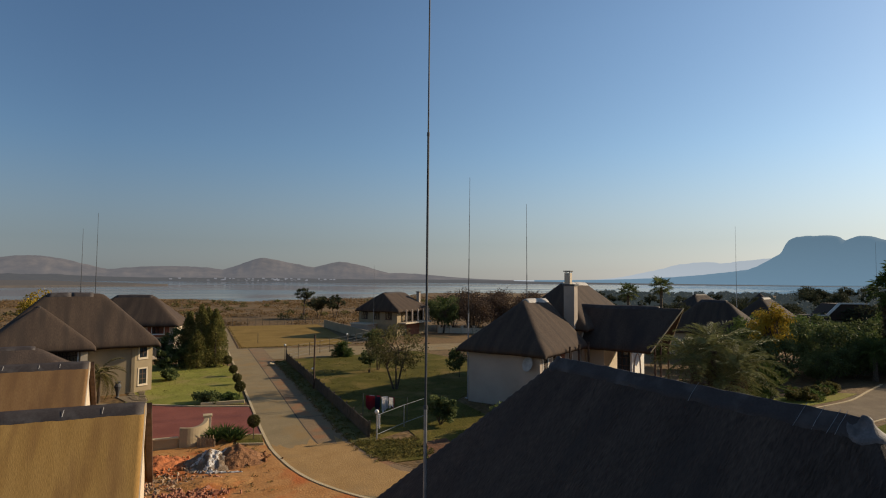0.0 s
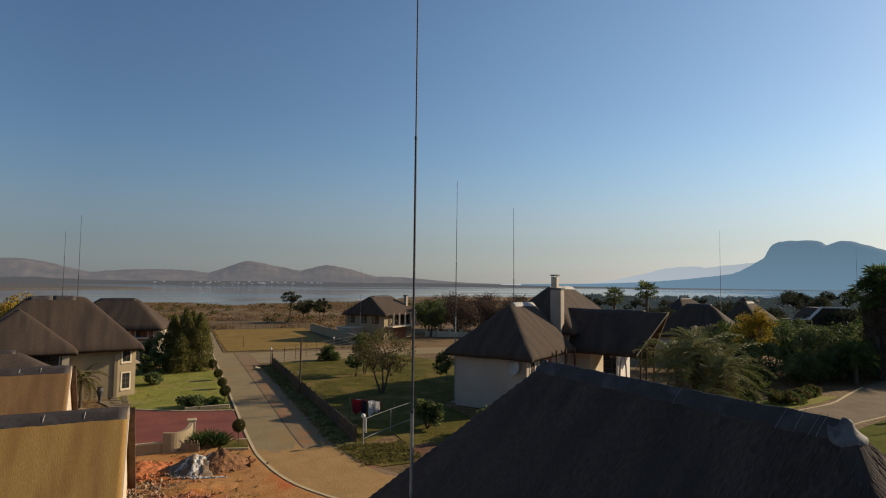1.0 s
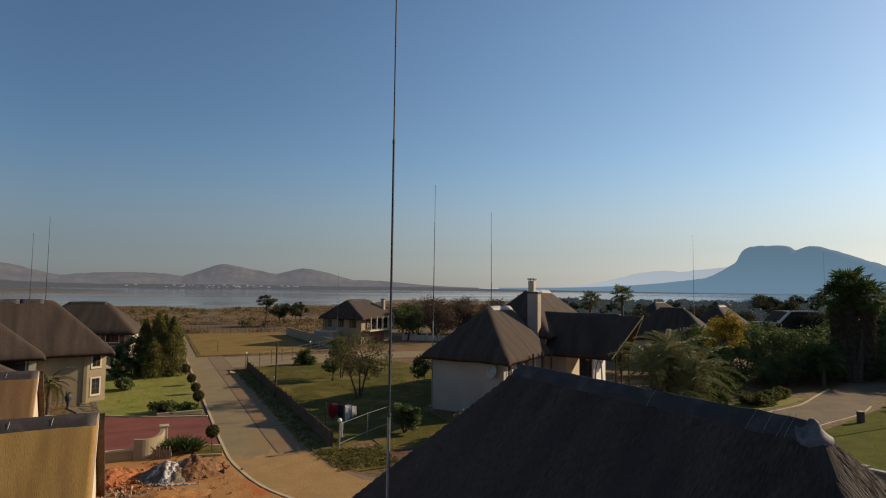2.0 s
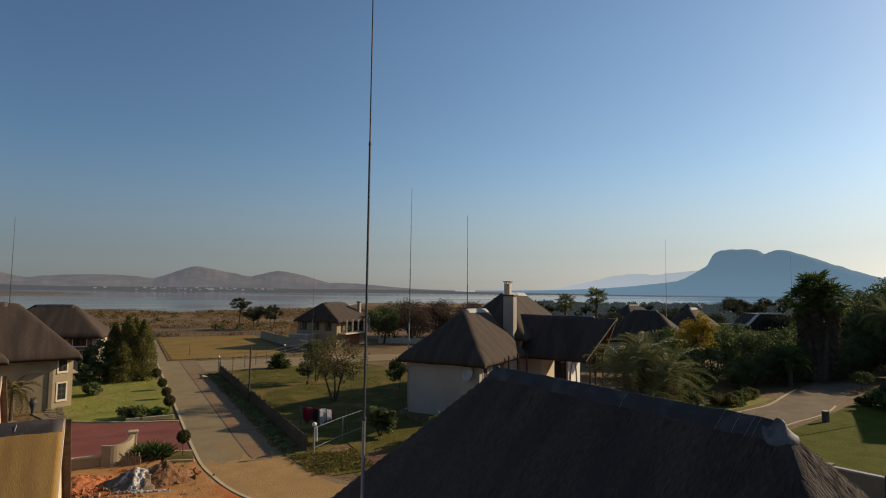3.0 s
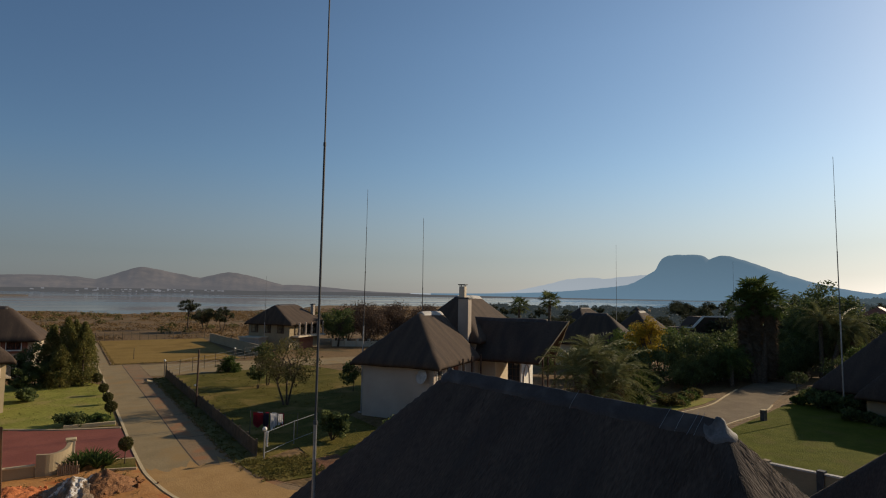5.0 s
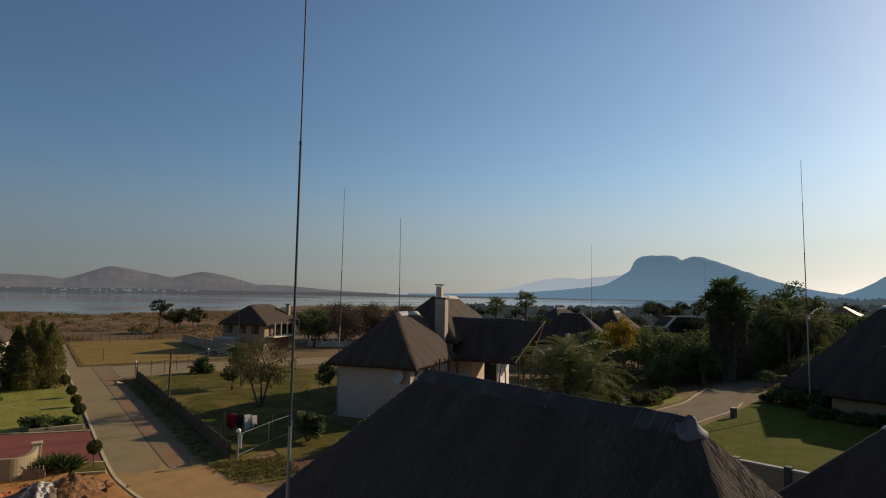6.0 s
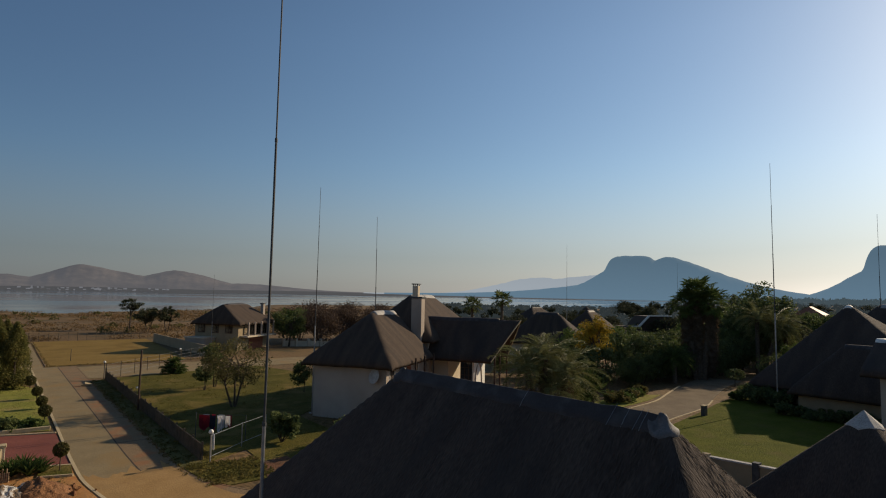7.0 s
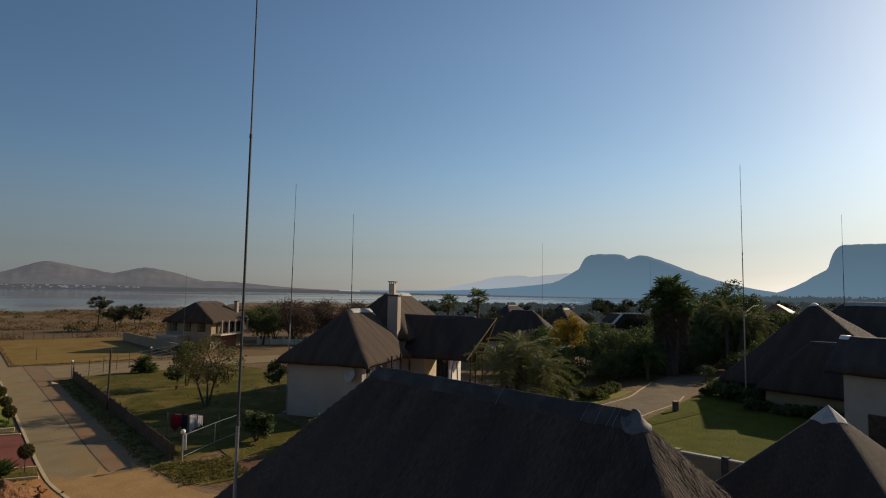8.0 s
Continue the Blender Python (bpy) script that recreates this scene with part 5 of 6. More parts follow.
feather = frond_mesh(4.0, 1.2, 30, 0.95, LEAF_PALM, 2.0)
feather_dead = frond_mesh(3.4, 1.2, 26, 0.8, LEAF_DEAD, 2.0)
palm("bushy feather palm with arching fronds beside the wing", (38.9, 35.0, 0), 5.3, 3.4, 22, 7, feather, 0.24, -15, 92, heads=((0, 0, 1.1), (1.4, -1.2, -0.2), (-1.3, 1.1, 0.1), (0.2, -0.8, -1.8)), dead=6, dead_mesh=feather_dead, drop=2.0)
small_feather = frond_mesh(1.4, 0.9, 24, 0.3, LEAF_MID, 1.5)
palm("small palm on the garden lawn", (20.9, 88.9, 0), 1.2, 1.5, 40, 8, small_feather, 0.2, -35, 80, heads=((0, 0, 0.3), (0.7, -0.4, -0.7), (-0.6, 0.3, -0.6)))
palm("young palm by the taupe house wall", (-8.3, 63.6, 0), 2.7, 1.5, 30, 9, frond_mesh(2.6, 1.25, 28, 0.36, LEAF_OLIVE, 1.5), 0.13, -35, 70)
palm("dense spiky cycad beside the curving road", (53.2, 41.5, 0), 0.9, 1.5, 26, 10, frond_mesh(1.55, 0.15, 22, 0.26, LEAF_MID, 2.0), 0.26, -20, 88, "cycad", heads=((0, 0, 0), (0.5, -0.6, 0.7), (-0.5, 0.5, 0.5), (0.1, 0.1, 1.5)))
fan, fan_dead = fan_mesh(1.5, LEAF_MID), fan_mesh(1.3, LEAF_DEAD)
palm("tall fan palm with a thick skirt of dead fronds", (83.8, 45.1, 0), 12.2, 2.2, 34, 11, fan, 0.55, -62, 92, "fan_palm", heads=((0.7, -1.5, -0.9), (-0.2, 0.1, 0.8), (-0.7, 1.5, -1.1), (0.3, 0.4, -0.7)), dead=100, dead_mesh=fan_dead)
arching = frond_mesh(4.4, 1.15, 44, 0.6, LEAF_PALM, 1.8)
palm("spreading feather palm beside the fan palm", (97.5, 42.8, 0), 8.2, 4.4, 40, 13, arching, 0.3, -30, 85, heads=((0, 0, 0.6), (1.6, -2.2, -0.6)))
palm("arching feather palm among the garden trees", (102.5, 40.6, 0), 7.4, 4.4, 38, 14, arching, 0.3, -30, 85, heads=((0, 0, 0), (-1.5, 2.0, -1.2)))
palm("feather palm in front of the dark garden trees", (76.5, 44.8, 0), 3.4, 3.4, 34, 15, frond_mesh(3.2, 1.0, 34, 0.5, LEAF_MID, 1.4), 0.25, -30, 85)
far_fan = palm("far fan palm above the roofs", (84.9, 98.5, 0), 9.5, 2.0, 26, 12, fan_mesh(1.35, LEAF_DARK), 0.3, -40, 80, "fan_palm")
copy_thing(far_fan, pose(89.8, 94.0, 0.8, 0, 0, 60) @ Matrix.Scale(1.05, 4))

# agaves beside the driveway
spike = mesh_of("leaf", ([(0, -0.06, 0), (0, 0.06, 0), (0.5, 0.05, 0.38), (0.95, 0, 0.55), (0.5, -0.05, 0.38), (0.5, 0, 0.33)], [(0, 1, 2, 5), (0, 5, 4), (5, 2, 3), (5, 3, 4)]), LEAF_MID)
for k, (x, y, s) in enumerate(((1.6, 45.6, 1.5), (2.5, 45.2, 1.4), (3.2, 45.4, 1.1), (2.2, 46.4, 1.45), (1.3, 46.3, 1.3), (3.0, 46.2, 1.2))):
    t = thing("agave", "grey-green spiky agave beside the low wall", "plant", (x, y, 0.05), 40 * k, group="agaves by the driveway")
    for j in range(28):
        ob = part("leaf", spike, LEAF_MID, t)
        ob.matrix_basis = pose(0, 0, 0.05, 0, 0, j * 137.5) @ pose(0, 0, 0, 0, -50 * j / 28 + 8, 0) @ Matrix.Scale(s * (1.0 - 0.25 * j / 28), 4)

# dark garden trees round the curving road, and the far tree belt
kinds = [
    tree("dense dark green garden tree", (74, 50.5, 0), 7.0, 7.5, LEAF_DARK, 110, 0.15, 50, 100, 0.17, 2, group="dark garden trees"),
    tree("tall dark garden tree", (108, 46.5, 0), 14.5, 9.5, LEAF_DARK, 111, 0.2, 60, 110, 0.24, 1, group="dark garden trees"),
    tree("leafy mid-green garden tree", (71, 57, 0), 7.4, 7.0, LEAF_MID, 112, 0.2, 46, 90, 0.17, 2, group="dark garden trees"),
]
for k, (kind, x, y, s) in enumerate(((0, 63, 47.5, 0.8), (0, 80, 51, 0.95), (0, 87, 52, 1.0), (2, 93, 52, 0.95), (0, 98, 50, 1.0), (2, 78, 57, 1.0), (0, 66, 54, 0.85), (0, 88, 47.5, 0.7), (2, 101, 55, 1.1), (1, 118, 54, 0.9), (0, 84, 58, 1.05), (2, 106, 52, 0.9), (1, 126, 60, 0.72), (0, 59, 51.5, 0.5), (0, 72, 47, 0.62), (0, 93, 47.6, 0.8), (2, 112, 45, 0.8), (1, 101, 43.4, 0.55), (0, 104, 38.5, 0.8), (2, 96, 36.5, 0.75), (0, 90, 37.0, 0.6), (0, 76.5, 47.2, 0.62), (0, 79.5, 46.4, 0.7), (2, 82.5, 48.2, 0.75), (0, 87.5, 45.2, 0.62), (0, 91, 45.6, 0.72), (0, 96, 46.0, 0.8), (0, 100, 46.4, 0.75), (1, 112, 51, 0.8), (0, 69, 46.6, 0.55), (0, 63, 60, 0.62), (2, 66.5, 58.6, 0.6), (0, 60.4, 63.6, 0.6), (0, 160, 59.6, 1.3), (2, 158, 55.6, 1.2), (0, 156, 51.5, 1.3))):
    copy_thing(kinds[kind], pose(x, y, 0, 0, 0, 47 * k) @ Matrix.Scale(s, 4))
far_kinds = [
    tree("dark muted tree of the far tree belt", (140, 118, 0), 7.2, 8.0, LEAF_ACACIA, 115, 0.15, 50, 100, 0.2, 2, group="far tree belt"),
    tree("tall muted tree of the far tree belt", (176, 84, 0), 13.0, 9.0, LEAF_ACACIA, 116, 0.2, 56, 100, 0.26, 1, group="far tree belt"),
    tree("broad muted tree of the far tree belt", (158, 126, 0), 6.8, 8.5, LEAF_ACACIA, 117, 0.2, 46, 90, 0.2, 2, group="far tree belt"),
]
rng = np.random.default_rng(5)
for k in range(110):
    az, d = 36 + 48 * rng.random(), 125 + 420 * rng.random() ** 1.4
    if az < 55:
        d = 170 + 200 * rng.random()
    x, y = d * math.sin(radians(az)), d * math.cos(radians(az))
    kind = int(rng.integers(0, 3))
    s = (0.75 if kind == 1 else 1.15) * (0.75 + 0.4 * rng.random()) * (0.62 if az < 55 else 1.0)
    copy_thing(far_kinds[kind], pose(x, y, -0.2, 0, 0, 360 * rng.random()) @ Matrix.Diagonal((1.3 * s, 1.3 * s, s, 1)))

# flower bed and clipped bushes by the curving road
for k, (x, y, h, w) in enumerate(((56.2, 40.2, 1.5, 2.2), (58.2, 40.6, 1.2, 2.2), (60.2, 41.2, 1.3, 2.2), (62.2, 41.6, 1.1, 2.0), (64.0, 42.4, 1.2, 2.2), (52.6, 41.6, 2.0, 2.4))):
    shrub("leafy bed plants along the road", (x, y, 0.04), h, w, LEAF_MID if k % 2 else LEAF_OLIVE, 120 + k, group="bed plants")
t = topiary("flat clipped dark tree on a stem by the road", (81.6, 38.9, 0), 1.0, 1.1, LEAF_DARK, 31)
t.scale = (1.4, 1.4, 0.8)
for k, (x, y, h, w) in enumerate(((71.0, 33.6, 1.0, 1.4), (73.5, 34.4, 1.0, 1.4), (77, 35.5, 0.9, 1.8), (76, 32.5, 1.2, 2.2), (73, 31.5, 2.2, 3.6), (71, 29, 1.8, 2.8), (71.2, 26.2, 1.3, 2.0), (71.0, 22, 0.9, 1.8), (71.4, 18.6, 1.0, 1.8), (80, 33, 1.5, 2.6))):
    shrub("dark rounded garden bush beside the lawn", (x, y, 0.04), h, w, LEAF_DARK if k % 3 else LEAF_MID, 140 + k, group="lawn bushes")

# dry reeds and scrub between plots and lake
rng = np.random.default_rng(9)
c = []
while len(c) < 3300:
    az, d = radians(-16 + 54 * rng.random()), 155 + 260 * rng.random()
    x, y = d * math.sin(az), d * math.cos(az)
    if d < shore_at(math.degrees(az)) - 8 and noise.noise((x * 0.03, y * 0.05, 2)) > -0.15 and not (28 < x < 60 and y < 150):
        c.append((x, y, land_height(x, y) + 0.35))
me = leaf_mesh("reeds", c, 2.0, 22, 0.3, REED, rng, 0.28, 0.3)
tagged(part("reeds", me, REED), "brown winter reeds and scrub before the lake", "reeds", kind="stuff")
c = [(*(np.array([d * math.sin(a), d * math.cos(a)])), land_height(d * math.sin(a), d * math.cos(a)) + 0.7) for a, d in zip(np.radians(rng.uniform(-16, 36, 120)), rng.uniform(175, 330, 120))]
tagged(part("bushes", leaf_mesh("bushes", c, 2.0, 60, 0.4, LEAF_OLIVE, rng, 0.5, 0.5), LEAF_OLIVE), "scattered olive bushes on the veld", "bushes", kind="stuff")

# far woods on the plain below the mountains
rng = np.random.default_rng(29)
c, r = [], []
for _ in range(900):
    az, d = radians(62 + 36 * rng.random()), 1200 + 2300 * rng.random()
    c.append((d * math.sin(az), d * math.cos(az), 2 + 9 * rng.random()))
    r.append(12 + 14 * rng.random())
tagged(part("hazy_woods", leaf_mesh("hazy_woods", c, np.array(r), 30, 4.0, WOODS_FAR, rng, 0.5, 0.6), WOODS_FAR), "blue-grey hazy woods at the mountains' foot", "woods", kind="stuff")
rng = np.random.default_rng(19)
c, r = [], []
for _ in range(1500):
    az, d = radians(37 + 50 * rng.random()), 230 + 1100 * rng.random() ** 1.5
    if az < radians(59):
        d = 230 + 370 * rng.random()
    x, y = d * math.sin(az), d * math.cos(az)
    low = 0.5 if az < radians(59) else 1.0
    c.append((x, y, land_height(x, y) + (2.5 + 3.0 * rng.random()) * low))
    r.append((3.0 + 2.5 * rng.random()) * low)
tagged(part("far_woods", leaf_mesh("far_woods", c, np.array(r), 45, 0.8, WOODS_MID, rng, 0.9, 0.6), WOODS_MID), "hazy dark woods on the plain", "woods", kind="stuff")
for k, (x, y, h, w) in enumerate(((70.6, 31.0, 2.4, 2.8), (72.6, 32.6, 2.2, 2.6), (70.6, 28.8, 2.0, 2.4), (77.5, 32.4, 1.6, 2.4))):
    shrub("tall dark garden bush at the house corner", (x, y, 0.04), h, w, LEAF_DARK, 190 + k, 0.13, 40, group="lawn bushes")
for k in range(9):
    shrub("dark bush against the shaded house wall", (66.6 + 0.4 * math.sin(k * 3), 15.6 + k * 1.35, 0.04), 1.1 + 0.35 * math.sin(k * 5), 1.8, LEAF_DARK, 170 + k, group="lawn bushes")

# ---- fences, wash line, posts ----
fence = thing("pole_fence", "dark split-pole garden fence along the street", "fence")
N = 18
for k in range(N):
    y0, y1 = 43.0 + 44.0 * k / N, 43.0 + 44.0 * (k + 1) / N
    bm = bmesh.new()
    n = 26
    for j in range(n):
        y = y0 + (y1 - y0) * (j + 0.5) / n
        hgt = 1.18 + 0.07 * noise.noise((y * 6, 0, 3))
        box(bm, 12.2 + 0.015 * (j % 2), 12.25 + 0.015 * (j % 2), y - 0.046, y + 0.046, 0, hgt)
    part("panel", bm, FENCE_WOOD, fence)
    part("post", boxed(12.26, 12.38, y0 - 0.06, y0 + 0.06, 0, 1.3), FENCE_WOOD, fence)
part("post", boxed(12.18, 12.33, 86.95, 87.12, 0, 1.6), FENCE_WOOD, fence)
fence = thing("wire_fence", "thin wire fence on steel posts at the cross street", "fence")
a, b = Vector((12.3, 87.3)), Vector((31.0, 108.0))
for k in range(10):
    p = a.lerp(b, k / 9)
    part("post", tubed([(p.x, p.y, -0.05), (p.x, p.y, 2.1)], [0.045, 0.045], 6), FENCE_WOOD, fence)
for z in (0.4, 0.9, 1.4, 1.95):
    part("wire", tubed([(a.x, a.y, z), (b.x, b.y, z)], [0.012, 0.012], 4), STEEL, fence)
fence = thing("field_fence", "far wire fence behind the mown plot", "fence")
for k in range(16):
    x = 3 + k * 1.8
    part("post", tubed([(x, 154, -0.05), (x, 154, 1.9)], [0.06, 0.06], 5), FENCE_WOOD, fence)
bm = bmesh.new()
for j in range(12):
    box(bm, 3, 30, 153.99, 154.01, 0.15 + j * 0.15, 0.18 + j * 0.15)
part("mesh_wires", bm, FENCE_WOOD, fence)
t = thing("marker_post", "short dark post on the mown plot", "post", (10.6, 112, 0.02))
part("post", tubed([(0, 0, -0.05), (0, 0, 1.9)], [0.06, 0.05], 6), FENCE_WOOD, t)
t = thing("pole", "dark timber pole beside the fence", "pole", (11.95, 63.8, 0))
part("shaft", tubed([(0, 0, -0.1), (0.05, 0, 5.9)], [0.1, 0.085], 8), WOOD_DARK, t)
part("lamp_globe", tubed([(-0.14, 0, 2.15), (-0.18, 0, 2.25), (-0.14, 0, 2.36)], [0.06, 0.11, 0.06], 8), TRIM_WHITE, t, "small white globe")


def globe_lamp(at, h, label):
    t = thing("globe_lamp", label, "lamp", at, group="globe lamps")
    part("post", tubed([(0, 0, -0.05), (0, 0, h)], [0.05, 0.045], 8), STEEL_DARK if h > 2 else STEEL, t)
    bm = bmesh.new()
    bmesh.ops.create_icosphere(bm, subdivisions=2, radius=0.17, matrix=pose(0, 0, h + 0.15))
    part("globe", bm, TRIM_WHITE, t, "white glass globe", smooth=True)
    part("collar", tubed([(0, 0, h - 0.03), (0, 0, h + 0.03)], [0.09, 0.09], 8), STEEL_DARK, t)


globe_lamp((12.64, 42.2, 0.05), 1.9, "white globe lamp on a post at the corner")
globe_lamp((12.1, 87.4, 0.02), 2.1, "white globe lamp at the fence corner")
globe_lamp((24.6, 101.0, 0.02), 2.1, "white globe lamp along the wire fence")

fence = thing("pipe_fence", "low pipe fence with a sloping top rail", "fence")
for x, y in ((12.75, 42.45), (15.8, 45.06), (18.4, 47.0)):
    part("post", tubed([(x, y, -0.05), (x, y, 1.82)], [0.04, 0.04], 6), STEEL, fence)
for z in (1.78, 0.35):
    part("rail", tubed([(12.75, 42.45, z), (15.8, 45.06, z), (18.4, 47.0, z)], [0.02] * 3, 6), STEEL, fence)

line = thing("washing_line", "wash line between steel posts", "washing line")
for x, y in ((13.6, 49.6), (16.6, 46.6)):
    part("post", tubed([(x, y, -0.05), (x, y, 2.05)], [0.03, 0.03], 6), STEEL_DARK, line)
for dy in (0, 0.45):
    part("line", tubed([(13.6, 49.6 + dy, 2.0), (15.1, 48.1 + dy, 1.9), (16.6, 46.6 + dy, 2.0)], [0.008] * 3, 4), STEEL_DARK, line)
cloths = (("dark red towel", (0.22, 0.02, 0.03), 0.9, 1.1), ("grey shirt", (0.30, 0.30, 0.32), 0.5, 0.9), ("dark trousers", (0.03, 0.03, 0.05), 0.5, 1.1), ("red and pale cloth", (0.45, 0.05, 0.07), 0.35, 1.2), ("white sheet", (0.7, 0.68, 0.66), 0.45, 1.2), ("pale grey towel", (0.5, 0.5, 0.52), 0.5, 0.95), ("white shirt", (0.72, 0.7, 0.68), 0.4, 0.8), ("maroon shirt", (0.18, 0.03, 0.04), 0.45, 0.9))
s = 0.25
for k, (label, col, w, h) in enumerate(cloths):
    mat = surface("cloth_" + label.replace(" ", "_"), col, tuple(c * 1.15 for c in col), 0.3, 0.9, 0.04, 0.2, 0.2)
    bm = bmesh.new()
    d = Vector((3, -3, 0)).normalized()
    nrm = Vector((d.y, -d.x, 0))
    o = Vector((13.6, 49.6 + 0.45 * (k % 2), 0)) + d * s
    grid = [[bm.verts.new(o + d * (w * i / 6) + nrm * (0.05 * math.sin(i * 1.9 + k) * (0.4 + j / 4)) + Vector((0, 0, 1.90 - h * j / 5 * (0.75 + 0.4 * abs(math.sin(i * 0.55 + k * 1.7)))))) for i in range(7)] for j in range(6)]
    for j in range(5):
        for i in range(6):
            bm.faces.new((grid[j][i], grid[j][i + 1], grid[j + 1][i + 1], grid[j + 1][i]))
    bmesh.ops.solidify(bm, geom=bm.faces[:], thickness=0.02)
    tagged(part("hanging_cloth", bm, mat, smooth=True), label + " hung on the wash line", "laundry", "laundry on the line")
    s += w * (0.78 if k % 2 else 0.55) + 0.03
t = thing("hanging_towel", "white towel hung over the lamp post fence", "laundry", (13.0, 42.75, 0))
part("cloth", boxed(-0.03, 0.03, -0.15, 0.2, 0.7, 1.8, bevel=0.02), surface("towel", (0.65, 0.62, 0.58), (0.7, 0.68, 0.64), 0.3), t)

# ---- driveway walls, rubble and earth heaps ----
wall = thing("low_wall", "low cream plastered wall by the driveway", "wall")
part("wall_panel", boxed(-6.0, -0.9, 45.1, 45.35, 0, 0.72), PLASTER_GREY, wall)
part("coping", boxed(-6.05, -0.9, 45.04, 45.41, 0.724, 0.8), KERB, wall)
curve = curve_points([(-0.85, 45.1), (0.0, 45.15), (0.7, 45.9), (1.0, 47.2)], 5)
bm = bmesh.new()
rows = []
for i, p in enumerate(curve):
    d = (curve[min(i + 1, len(curve) - 1)] - curve[max(i - 1, 0)]).normalized()
    nrm = Vector((d.y, -d.x)) * 0.13
    top = 1.45 - 0.35 * math.sin(math.pi * min(1, i / (len(curve) - 1) * 0.9)) * 0.5 + 0.25 * (i / (len(curve) - 1))
    rows.append([bm.verts.new((q.x, q.y, z)) for q, z in ((p - nrm, 0), (p - nrm, top), (p + nrm, top), (p + nrm, 0))])
for a, b in zip(rows, rows[1:]):
    for k in range(3):
        bm.faces.new((a[k], b[k], b[k + 1], a[k + 1]))
bm.faces.new(rows[0])
bm.faces.new(rows[-1][::-1])
bmesh.ops.recalc_face_normals(bm, faces=bm.faces[:])
part("curved_wall", bm, PLASTER_GREY, wall)
part("end_pillar", boxed(0.75, 1.25, 47.0, 47.5, 0, 1.65, bevel=0.02), PLASTER_CREAM, wall)
part("pillar_cap", boxed(0.68, 1.32, 46.93, 47.57, 1.654, 1.78, bevel=0.02), KERB, wall)
t = thing("flower_bed_wall", "low stone edging before the lawn shrubs", "wall")
part("wall_panel", boxed(0.6, 4.5, 58.95, 59.15, 0, 0.35, bevel=0.03), KERB, t)
t = thing("urn", "tall dark urn beside the house wall", "urn", (-7.0, 66.2, 0.02))
part("urn_body", tubed([(0, 0, 0), (0, 0, 0.15), (0, 0, 0.5), (0, 0, 1.1), (0, 0, 1.4), (0, 0, 1.55)], [0.22, 0.12, 0.16, 0.34, 0.2, 0.3], 12), STEEL_DARK, t)

pickets = thing("stacked_poles", "short upright wooden poles before the wall", "fence", group="stacks")
for k in range(12):
    x = 0.35 + k * 0.1
    part("pole", tubed([(x, 44.75 - 0.02 * k, 0), (x, 44.8 - 0.02 * k, 0.75 + 0.12 * math.sin(k * 3.3))], [0.045, 0.04], 6), surface("pale_poles", (0.30, 0.21, 0.12), (0.38, 0.27, 0.16), 0.3) if k == 0 else bpy.data.materials["pale_poles"], pickets)


HEAPS = []


def heap(name, label, at, rx, ry, h, mat, seed, lump=0.22):
    def rise(x, y):
        r = math.hypot(x, y) * (1 + 0.25 * noise.noise((x * 1.5, y * 1.5, seed)))
        z = max(0.0, 1 - r) ** 0.9 * h * (1 + 0.3 * noise.noise((x * 2, y * 2, seed + 2)))
        z += lump * min(1, max(0.0, 1.1 - r) * 2) * (noise.noise((x * 5, y * 5, seed)) + 0.6 * noise.noise((x * 11, y * 11, seed)) + 0.4 * noise.noise((x * 23, y * 23, seed)))
        return z - 0.03 if r < 1.05 else -0.12

    verts, faces = [], []
    n = 44
    for j in range(n + 1):
        for i in range(n + 1):
            x, y = 2 * i / n - 1, 2 * j / n - 1
            verts.append((x * rx, y * ry, rise(x, y)))
    for j in range(n):
        for i in range(n):
            a = j * (n + 1) + i
            faces.append((a, a + 1, a + n + 2, a + n + 1))
    ob = tagged(part(name, (verts, faces), mat, smooth=True), label, "heap")
    ob.matrix_basis = pose(*at)
    HEAPS.append(lambda x, y: at[2] + rise((x - at[0]) / rx, (y - at[1]) / ry) if abs(x - at[0]) < rx and abs(y - at[1]) < ry else 0.1)
    return ob


def spill(name, label, mat, line, width, seed):
    """A ragged crust of lime that lies over whatever is below it."""
    pts = curve_points(line, 12)
    verts, faces = [], []
    m = 9
    for i, p in enumerate(pts):
        d = (pts[min(i + 1, len(pts) - 1)] - pts[max(i - 1, 0)]).normalized()
        nrm = Vector((d.y, -d.x))
        f = i / (len(pts) - 1)
        w = width * (0.25 + 0.75 * math.sin(math.pi * min(1, 0.12 + f * 0.8))) * (1 + 1.2 * noise.noise((i * 0.5, seed, 1)))
        for j in range(m):
            q = p + nrm * w * (2 * j / (m - 1) - 1) + nrm * 0.12 * noise.noise((i * 0.5, j, seed))
            edge = 0.02 if 0 < j < m - 1 and 0 < i < len(pts) - 1 else -0.05
            z = max(g(q.x, q.y) for g in HEAPS) + edge + 0.05 * noise.noise((q.x * 9, q.y * 9, seed))
            verts.append((q.x, q.y, z))
    for i in range(len(pts) - 1):
        for j in range(m - 1):
            a = i * m + j
            faces.append((a, a + 1, a + m + 1, a + m))
    return tagged(part(name, (verts, faces), mat, smooth=True), label, "heap")


